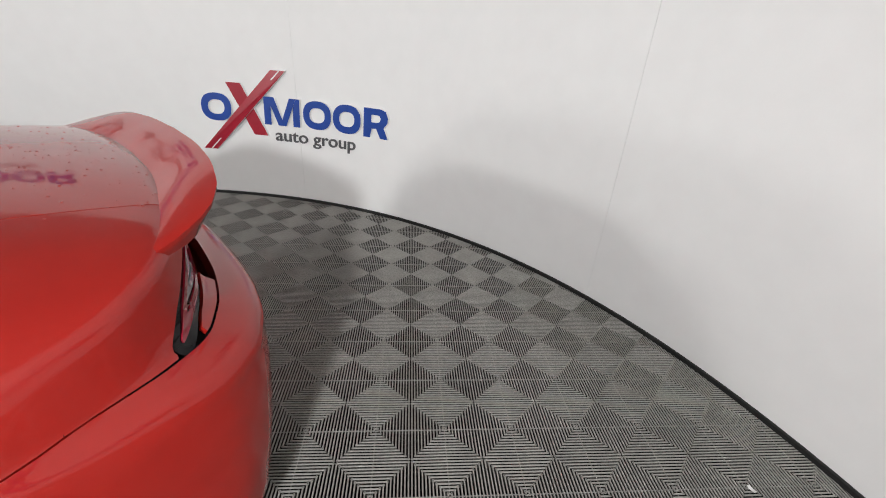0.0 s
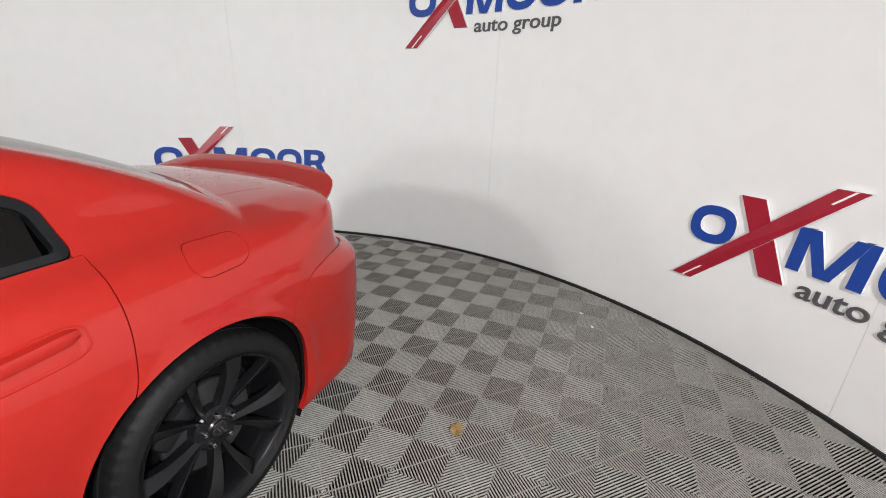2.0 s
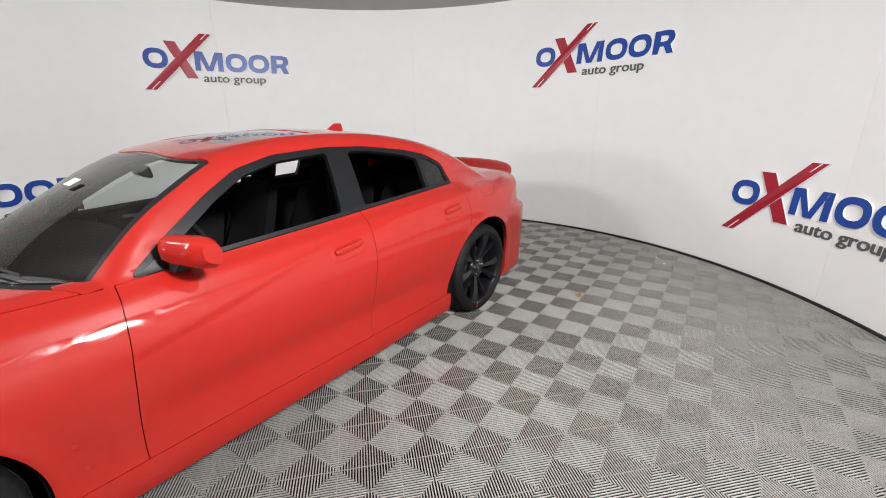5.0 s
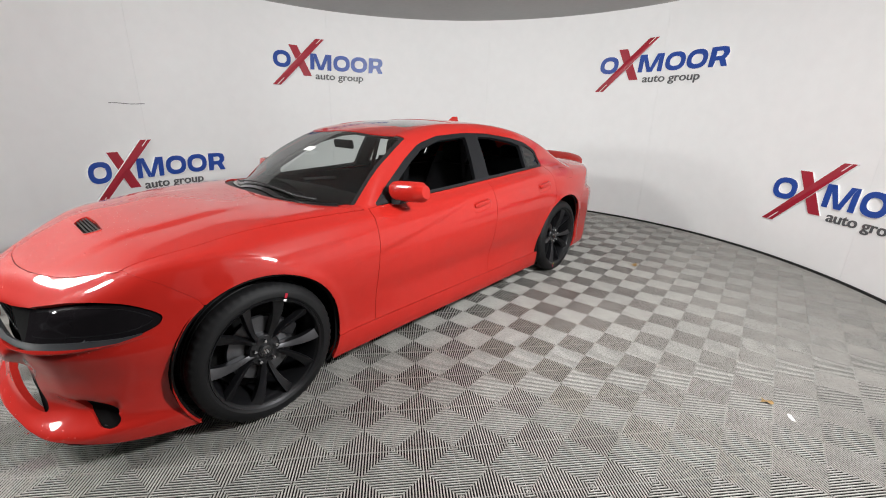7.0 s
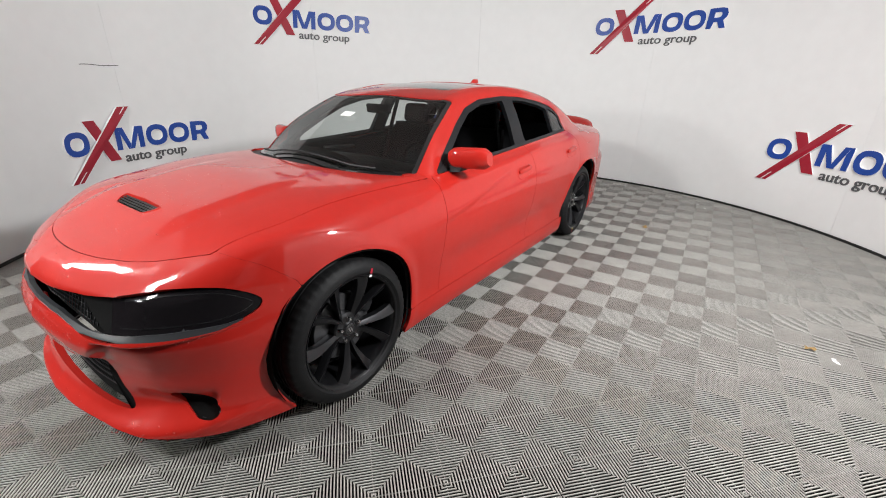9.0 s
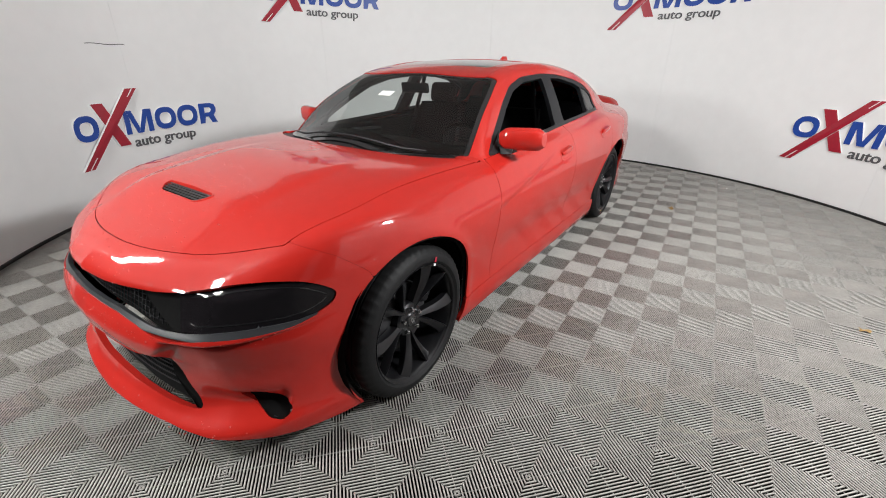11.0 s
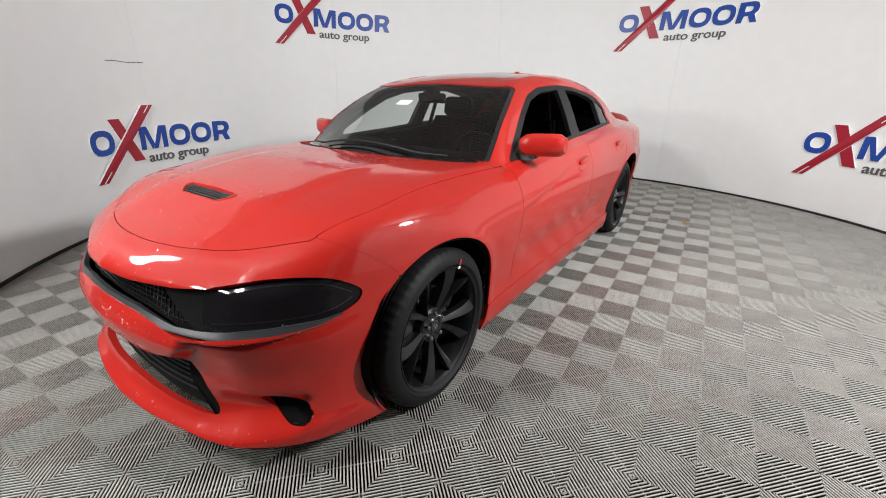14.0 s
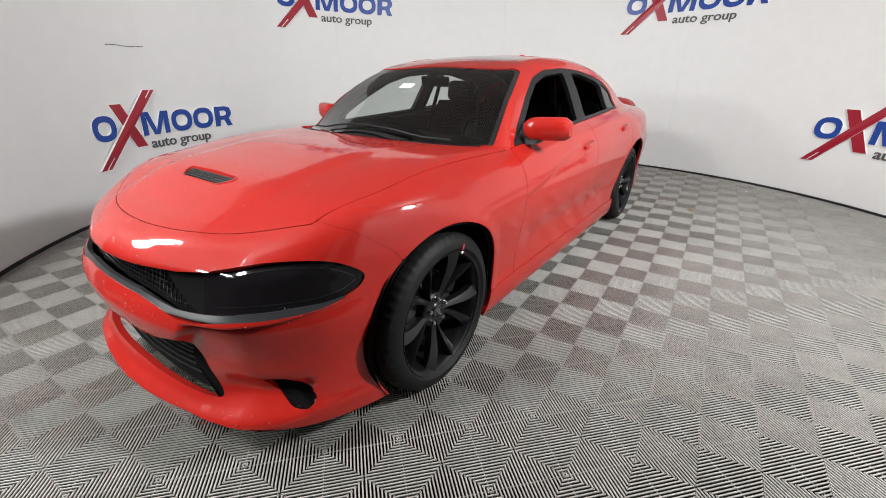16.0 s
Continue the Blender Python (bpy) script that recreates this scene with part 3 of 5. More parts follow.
def poly_dist(px, py, poly):
    """Signed distance to a closed polygon, below nought inside."""
    d = np.full(px.shape, 1e9)
    s = np.ones(px.shape)
    n = len(poly)
    for i in range(n):
        (ax, ay), (bx, by) = poly[i], poly[i - 1]
        ex, ey, wx, wy = bx - ax, by - ay, px - ax, py - ay
        t = np.clip((wx * ex + wy * ey) / (ex * ex + ey * ey), 0, 1)
        d = np.minimum(d, (wx - ex * t) ** 2 + (wy - ey * t) ** 2)
        c1, c2, c3 = py >= ay, py < by, ex * wy > ey * wx
        s = np.where((c1 & c2 & c3) | (~c1 & ~c2 & ~c3), -s, s)
    return s * np.sqrt(d)


def rounded(poly, r=0.03, n=5):
    """The polygon with its corners rounded."""
    out = []
    for i, c in enumerate(poly):
        a, b = np.array(poly[i - 1], float), np.array(poly[(i + 1) % len(poly)], float)
        c = np.array(c, float)
        ra, rb = min(r, np.linalg.norm(a - c) * 0.45), min(r, np.linalg.norm(b - c) * 0.45)
        p, q = c + (a - c) / np.linalg.norm(a - c) * ra, c + (b - c) / np.linalg.norm(b - c) * rb
        for k in range(n + 1):
            t = k / n
            out.append(tuple((1 - t) ** 2 * p + 2 * t * (1 - t) * c + t * t * q))
    return out


GAP = 0.0017
ARCH_R = 0.412
# outlines in the side view (x, z)
DLO = rounded([(-0.765, 0.974), (-0.93, 1.094), (-1.131, 1.222), (-1.305, 1.312), (-1.52, 1.362), (-1.85, 1.380), (-2.12, 1.370), (-2.44, 1.330), (-2.64, 1.288), (-2.792, 1.212),
               (-2.822, 1.068), (-2.30, 1.046), (-1.90, 1.026), (-1.54, 1.006), (-1.13, 0.988)], 0.04)
PANE_F = rounded([(-0.90, 1.002), (-1.00, 1.082), (-1.17, 1.193), (-1.33, 1.278), (-1.53, 1.328), (-1.838, 1.349), (-1.782, 1.038), (-1.54, 1.026), (-1.13, 1.008)], 0.02)
PANE_R = rounded([(-1.955, 1.050), (-1.985, 1.346), (-2.15, 1.340), (-2.42, 1.298), (-2.545, 1.262), (-2.530, 1.074)], 0.02)
PANE_Q = rounded([(-2.560, 1.078), (-2.578, 1.268), (-2.68, 1.240), (-2.768, 1.192), (-2.790, 1.086)], 0.025)
DOOR_SPLIT = curve([0.15, 0.5, 0.9, 1.05], [-1.805, -1.838, -1.882, -1.900])
DOOR_FRONT = curve([0.15, 0.5, 0.8, 1.05], [-0.665, -0.675, -0.70, -0.74])
# rear edge of the rear door: follows the arch, then leans back up to the window
DOOR_REAR = curve([0.15, 0.30, 0.45, 0.60, 0.72, 0.85, 1.10], [-2.53, -2.56, -2.61, -2.70, -2.785, -2.815, -2.835])
SILL = 0.300
FUEL = rounded([(-3.045, 1.040), (-3.025, 0.980), (-3.055, 0.944), (-3.20, 0.948), (-3.250, 0.985), (-3.245, 1.036)], 0.03)


def arch(p, r=ARCH_R):
    front = r - 0.006 - np.hypot(p[:, 0], p[:, 2] - HUB_Z - 0.012)
    rear = r + 0.002 - np.hypot(p[:, 0] + WHEELBASE - 0.022, p[:, 2] - HUB_Z - 0.022)
    return np.maximum(front, rear)


def dlo(p):
    return poly_dist(p[:, 0], p[:, 2], DLO)


# hood outline in plan: |y| against x; shut line towards the nose
def hood_keep(p):
    a = np.abs(p[:, 1])
    front = 0.752 - 0.55 * a ** 2.2 - p[:, 0]
    side = hood_side(p[:, 0]) - a
    back = p[:, 0] - hood_back(a)
    return -np.minimum(np.minimum(front, side), np.minimum(back, p[:, 2] - 0.62))


def windscreen_keep(p, grow=0.0):
    a = np.abs(p[:, 1])
    foot = curve([0.0, 0.35, 0.55, 0.72], [-0.435, -0.45, -0.515, -0.665])(a) - p[:, 0]
    head = p[:, 0] + curve([0.0, 0.45, 0.6], [1.165, 1.172, 1.215])(a)
    side = curve([-0.4, -0.69, -0.79, -0.89, -1.01, -1.16, -1.30], [0.735, 0.711, 0.692, 0.667, 0.636, 0.590, 0.545])(p[:, 0]) - a
    return -np.minimum(np.minimum(foot, head), side) - grow


def backlight_keep(p, grow=0.0):
    a = np.abs(p[:, 1])
    head = -2.66 + 0.10 * (a / 0.5) ** 2 - p[:, 0]
    foot = p[:, 0] + 3.405 - 0.10 * (a / 0.6) ** 2
    side = curve([-2.6, -3.0, -3.4], [0.50, 0.515, 0.50])(p[:, 0]) - a
    return -np.minimum(np.minimum(foot, head), side) - grow


def deck_keep(p):
    a = np.abs(p[:, 1])
    return -np.minimum(np.minimum(-3.415 + 0.10 * (a / 0.6) ** 2 - p[:, 0], p[:, 2] - 0.92), 0.515 - a)


def roof_side(x):
    return curve([-1.1, -1.4, -2.0, -2.6, -2.8], [0.515, 0.505, 0.515, 0.50, 0.50])(x)


def roof_keep(p):
    a = np.abs(p[:, 1])
    head = curve([0.0, 0.45, 0.6], [-1.165, -1.172, -1.215])(a) - p[:, 0]
    tail = p[:, 0] + 2.66 - 0.10 * (a / 0.5) ** 2
    return -np.minimum(np.minimum(head, tail), roof_side(p[:, 0]) - a)


SUNROOF = rounded([(-1.37, -0.43), (-1.37, 0.43), (-1.88, 0.45), (-1.88, -0.45)], 0.05)


def sunroof(p):
    return poly_dist(p[:, 0], p[:, 1], SUNROOF)


# nose outlines by (sideways reach along the nose, height)
def nose_uv(p):
    return np.degrees(np.arctan2(np.abs(p[:, 1]), p[:, 0] - 0.15)) * 0.0122, p[:, 2]


LAMP = rounded([(0.485, 0.604), (0.59, 0.616), (0.68, 0.618), (0.765, 0.615), (0.838, 0.625), (0.888, 0.650), (0.906, 0.682), (0.893, 0.706), (0.847, 0.742), (0.804, 0.765), (0.735, 0.777), (0.66, 0.775), (0.60, 0.766), (0.485, 0.738)], 0.03)
GRILLE = rounded([(-0.50, 0.604), (-0.384, 0.602), (-0.20, 0.630), (0.20, 0.630), (0.384, 0.602), (0.50, 0.604), (0.50, 0.740), (0.38, 0.724), (0.18, 0.722), (-0.18, 0.722), (-0.38, 0.724), (-0.50, 0.740)], 0.012)
LIP = rounded([(-0.01, 0.628), (0.21, 0.622), (0.32, 0.606), (0.39, 0.588), (0.45, 0.588), (0.55, 0.602), (0.68, 0.602), (0.77, 0.604), (0.85, 0.626), (0.785, 0.618), (0.70, 0.621), (0.59, 0.620), (0.485, 0.610), (0.384, 0.607), (0.20, 0.634), (-0.01, 0.638)], 0.006)
lip_foot = curve([0.0, 0.21, 0.32, 0.39, 0.45, 0.55, 0.68, 0.77, 0.85], [0.628, 0.622, 0.606, 0.588, 0.588, 0.602, 0.602, 0.604, 0.626])
grille_foot = curve([0.0, 0.20, 0.384, 0.49], [0.626, 0.624, 0.600, 0.604])
grille_head = curve([0.0, 0.18, 0.38, 0.49], [0.724, 0.726, 0.728, 0.744])
INTAKE = rounded([(-0.38, 0.268), (-0.475, 0.262), (-0.415, 0.420), (-0.365, 0.505), (-0.24, 0.464), (0.24, 0.464), (0.365, 0.505), (0.415, 0.420), (0.475, 0.262), (0.38, 0.268), (0.0, 0.282)], 0.02)
VENT = rounded([(0.595, 0.350), (0.655, 0.345), (0.705, 0.310), (0.738, 0.256), (0.718, 0.222), (0.672, 0.228), (0.635, 0.285)], 0.02)


def lip_surface(u, v, inset):
    """The grille's lip: a shelf that slopes in and up."""
    return round_nose(u, v, inset + 0.14 * np.clip(v - lip_foot(np.abs(u) * 0.0122), -0.005, 0.08))


def nose_poly(poly, both=True):
    def f(p):
        u, v = nose_uv(p)
        if not both:
            u = u * np.sign(p[:, 1])
        return poly_dist(u, v, poly)
    return f


def mouth(p):
    """All openings of the nose together."""
    u, v = nose_uv(p)
    d = poly_dist(u, v, LAMP)
    for q in (GRILLE, LIP, INTAKE, VENT):
        d = np.minimum(d, poly_dist(u, v, q))
    return d


fender_seam = curve([0.60, 0.689, 0.728, 0.774, 0.832, 0.871, 0.90], [0.20, 0.241, 0.262, 0.314, 0.389, 0.46, 0.505])


def bumper_back(p):
    """Where the front bumper ends: the wheel arch and a shut line from it up to the hood's corner."""
    return fender_seam(p[:, 2]) - p[:, 0]


def nose_top(p):
    a = np.abs(p[:, 1])
    return np.minimum(0.752 - 0.55 * a ** 2.2 - p[:, 0], hood_side(p[:, 0]) - a)


TAIL = rounded([(-0.02, 0.850), (0.45, 0.845), (0.60, 0.826), (0.685, 0.800), (0.70, 0.835), (0.65, 0.900), (0.56, 0.965), (0.46, 0.985), (-0.02, 0.985)], 0.02)


def tail_uv(p):
    return np.degrees(np.arctan2(np.abs(p[:, 1]), -3.3 - p[:, 0])) * 0.0122, p[:, 2]


def tail_lamp(p):
    u, v = tail_uv(p)
    return poly_dist(u, v, TAIL)


def belt_line(x):
    return curve([-0.5, -0.80, -1.13, -1.54, -1.9, -2.3, -2.775, -2.9], [0.955, 0.972, 0.988, 1.006, 1.026, 1.046, 1.068, 1.072])(x)


def quarter_seam(p):
    return p[:, 2] - curve([-3.30, -3.38, -3.46, -3.6, -3.9], [0.60, 0.71, 0.79, 0.822, 0.806])(p[:, 0])


def fender_keep(p):
    a = np.abs(p[:, 1])
    t = np.maximum(DOOR_FRONT(p[:, 2]) + GAP - p[:, 0], arch(p))
    t = np.maximum(t, SILL + GAP - p[:, 2])
    t = np.maximum(t, p[:, 0] - fender_seam(p[:, 2]) + 0.0007)
    t = np.maximum(t, np.where(p[:, 0] > -0.70, hood_side(p[:, 0]) + GAP - a, 0.775 - a))
    return np.maximum(t, p[:, 2] - 0.99)


def front_door_keep(p):
    t = np.maximum(p[:, 0] - DOOR_FRONT(p[:, 2]) + GAP, DOOR_SPLIT(p[:, 2]) + GAP - p[:, 0])
    t = np.maximum(t, SILL + GAP - p[:, 2])
    return np.maximum(t, p[:, 2] - belt_line(p[:, 0]))


def rear_door_keep(p):
    t = np.maximum(p[:, 0] - DOOR_SPLIT(p[:, 2]) + GAP, DOOR_REAR(p[:, 2]) + GAP - p[:, 0])
    t = np.maximum(t, SILL + GAP - p[:, 2])
    t = np.maximum(t, arch(p) + 0.004)
    return np.maximum(t, p[:, 2] - belt_line(p[:, 0]))


def side_frame_keep(p):
    """A-pillar, roof rail, rear pillar and quarter in one."""
    low = np.minimum(p[:, 0] - DOOR_REAR(p[:, 2]) + GAP, belt_line(p[:, 0]) + 0.001 - p[:, 2])
    t = np.maximum(low, -dlo(p))
    t = np.maximum(t, arch(p))
    t = np.maximum(t, -roof_keep(p) + GAP)
    t = np.maximum(t, -windscreen_keep(p, 0.012))
    t = np.maximum(t, -backlight_keep(p, 0.012))
    t = np.maximum(t, -deck_keep(p) + GAP)
    t = np.maximum(t, -quarter_seam(p) + GAP)
    t = np.maximum(t, -poly_dist(p[:, 0], p[:, 2], FUEL) + 0.001)
    t = np.maximum(t, -3.62 - p[:, 0])
    a = np.abs(p[:, 1])
    t = np.maximum(t, np.where(p[:, 2] < 1.03, p[:, 0] - hood_back(a) + GAP, -1))
    t = np.maximum(t, np.where((a < 0.70) & (p[:, 0] > -0.75) & (p[:, 2] < 1.03), 1.0, -1.0))
    return np.maximum(t, p[:, 0] + 0.575)


def quarter_corner_keep(p):
    t = np.maximum(p[:, 0] + 3.62, -quarter_seam(p) + GAP)
    t = np.maximum(t, -tail_lamp(p) + 0.002)
    t = np.maximum(t, -deck_keep(p) + GAP)
    return np.maximum(t, np.where(np.abs(p[:, 1]) < 0.50, 1.0, -1.0))


def rear_bumper_keep(p):
    t = np.maximum(quarter_seam(p) + GAP, arch(p))
    t = np.maximum(t, 0.175 - p[:, 2] + 0.12 * step(np.abs(p[:, 1]), 0.55, 0.3) * step(-p[:, 0], 3.9, 4.0))
    return np.maximum(t, p[:, 2] - np.where(np.abs(p[:, 1]) > 0.3, 0.835, 0.835))


def tail_edge_keep(p):
    a = np.abs(p[:, 1])
    return np.maximum(np.maximum(0.987 - p[:, 2], p[:, 0] + 3.90), a - 0.60)


def bumper_keep(p):
    t = np.maximum(bumper_back(p) + 0.0007, -mouth(p) + 0.001)
    t = np.maximum(t, arch(p))
    t = np.maximum(t, nose_top(p) + GAP)
    low = curve([0.0, 0.20, 0.45, 0.58, 0.70, 0.78, 0.85, 1.0], [0.200, 0.205, 0.208, 0.196, 0.178, 0.150, 0.135, 0.12])(np.abs(p[:, 1]))
    return np.maximum(t, low - p[:, 2])


def wheel(car, x, y, side):
    """A ten-spoke alloy wheel with its tyre; its outer face looks to side * y."""
    me_bm = lathe([(0.274, 0.110), (0.283, 0.116), (0.286, 0.109), (0.276, 0.104), (0.268, 0.090), (0.258, 0.06), (0.248, 0.0), (0.250, -0.10), (0.266, -0.11), (0.274, -0.115)], 64)
    rim = part("wheel", me_bm, RIM, car, "dark anthracite alloy wheel")
    rim.matrix_basis = pose(x, y, HUB_Z, 0, 0, 0 if side > 0 else 180)
    tyre = lathe([(0.270, 0.098), (0.284, 0.112), (0.297, 0.1225), (0.316, 0.1225), (0.335, 0.114), (0.349, 0.103), (0.352, 0.100), (0.3565, 0.094), (0.361, 0.075), (0.3615, 0.058), (0.356, 0.056), (0.356, 0.050), (0.362, 0.048),
                  (0.362, 0.022), (0.356, 0.020), (0.356, 0.013), (0.362, 0.011), (0.362, -0.011), (0.356, -0.013), (0.356, -0.020), (0.362, -0.022), (0.362, -0.048), (0.356, -0.050), (0.356, -0.056), (0.3615, -0.058),
                  (0.361, -0.075), (0.349, -0.103), (0.312, -0.1225), (0.272, -0.114), (0.262, -0.100)], 168)
    # cross grooves that part the tread's shoulders into blocks
    for v in tyre.verts:
        k = round(math.degrees(math.atan2(v.co.z, v.co.x)) * 168 / 360)
        r = math.hypot(v.co.x, v.co.z)
        if k % 3 == 0 and 0.3480 < r and 0.06 < abs(v.co.y) < 0.105:
            v.co.x, v.co.z = v.co.x * (1 - 0.005 / r), v.co.z * (1 - 0.005 / r)
    part("tyre", tyre, RUBBER, rim, "black low-profile tyre")
    for k in range(5):
        a0 = 54 + 72 * k
        for sgn in (-1, 1):
            secs = []
            for j in range(11):
                f = j / 10
                rad = 0.040 + 0.234 * f
                ang = radians(a0) + sgn * (radians(9) + radians(10.5) * f ** 1.25)
                wide = 0.008 + 0.010 * f + 0.008 * f * f
                out = 0.058 + 0.046 * float(step(f, 0.0, 0.95))
                c = Vector((rad * math.cos(ang), 0, rad * math.sin(ang)))
                tang = Vector((-math.sin(ang), 0, math.cos(ang))) * sgn
                # a broad blade: a fine ridge on the edge towards its twin, the flat face falling away from it
                secs.append([c - tang * wide + Vector((0, out - 0.045, 0)), c - tang * wide + Vector((0, out - 0.003, 0)), c - tang * (wide - 0.002) + Vector((0, out, 0)),
                             c - tang * (wide - 0.005) + Vector((0, out - 0.001, 0)), c + tang * wide * 0.96 + Vector((0, out - 0.008 - 0.016 * f, 0)), c + tang * wide + Vector((0, out - 0.012 - 0.016 * f, 0)),
                             c + tang * wide * 0.9 + Vector((0, out - 0.052, 0))])
            part("spoke", loft(secs), RIM, rim)
    hub = lathe([(0.001, 0.066), (0.034, 0.066), (0.040, 0.060), (0.075, 0.056), (0.082, 0.048), (0.082, 0.0)], 40)
    part("hub", hub, RIM, rim)
    cap = lathe([(0.001, 0.071), (0.024, 0.071), (0.029, 0.068), (0.029, 0.060)], 32)
    part("centre_cap", cap, BLACK_GLOSS, rim, "gloss black centre cap")
    for k in (-1, 1):
        part("cap_stripe", box_bm(0, 0, 0, 0.006, 0.002, 0.024, m=pose(0.006 * k, 0.0718, 0, 0, 24, 0)), STEEL, rim, smooth=False)
    for k in range(5):
        a = radians(90 + 72 * k)
        nut = lathe([(0.001, 0.078), (0.007, 0.078), (0.010, 0.074), (0.011, 0.052)], 10, m=Matrix.Translation((0.057 * math.cos(a), 0, 0.057 * math.sin(a))))
        part("lug_nut", nut, CHROME, rim, "bright chrome lug nut")
    disc = lathe([(0.08, 0.012), (0.165, 0.012), (0.168, 0.008), (0.168, -0.010), (0.165, -0.014), (0.08, -0.014)], 48)
    part("brake_disc", disc, DISC, rim, "bare steel brake disc")
    part("brake_caliper", box_bm(0, 0, 0, 0.16, 0.075, 0.075, 0.018, m=pose(0.115 * (1 if x < -1 else -1), -0.002, 0.08, 0, 35 if x < -1 else -35, 0)), BLACK_SATIN, rim)
    back = lathe([(0.001, -0.05), (0.226, -0.05), (0.228, -0.06)], 40)
    part("wheel_back", back, DARK, rim)
    # paint marks on the sidewall
    spot = radians(110 if x > -1 else -72)
    for colour, r0, r1, w in ((CRIMSON, 0.293, 0.318, 0.011), (SIGN_WHITE if x > -1 else YELLOW, 0.276, 0.287, 0.012)):
        mk = bmesh.new()
        ca, sa = math.cos(spot), math.sin(spot)
        q = [(r0, -w), (r0, w), (r1, w), (r1, -w)]
        yy = 0.1264
        mk.faces.new([mk.verts.new((r * ca - t / 1.6 * sa, yy - (0.003 if r < 0.275 else 0), r * sa + t / 1.6 * ca)) for r, t in q])
        part("paint_mark", mk, colour, rim, smooth=False)
    return rim


def seat(cabin, x, y, width=0.50, rear=False):
    thing = part("seat", box_bm(0, 0, 0, 0.50, width, 0.17, 0.06, 3, m=pose(x, y, 0.50, 0, -6, 0)), CLOTH, cabin, "black cloth car seat")
    lean = 20
    secs = []
    for j in range(9):
        f = j / 8
        w = width * (0.5 - 0.10 * f * f)
        d = 0.075 - 0.025 * f
        cx, cz = x - 0.22 - 0.20 * f, 0.52 + 0.60 * f
        secs.append([(cx + d * 0.6, y - w, cz), (cx + d, y - w * 0.6, cz), (cx + d * 0.75, y, cz), (cx + d, y + w * 0.6, cz), (cx + d * 0.6, y + w, cz),
                     (cx - d * 0.7, y + w * 0.95, cz), (cx - d, y, cz), (cx - d * 0.7, y - w * 0.95, cz)])
    part("backrest", loft(secs), CLOTH, thing)
    hz = 1.20 if not rear else 1.15
    part("headrest", box_bm(0, 0, 0, 0.10, 0.26, 0.17, 0.045, 3, m=pose(x - 0.455, y, hz, 0, -lean + 8, 0)), CLOTH, thing)
    for s in (-1, 1):
        part("headrest_post", sweep([(x - 0.43, y + 0.06 * s, 1.06), (x - 0.455, y + 0.06 * s, 1.15)], 0.006), CHROME, thing)
    return thing


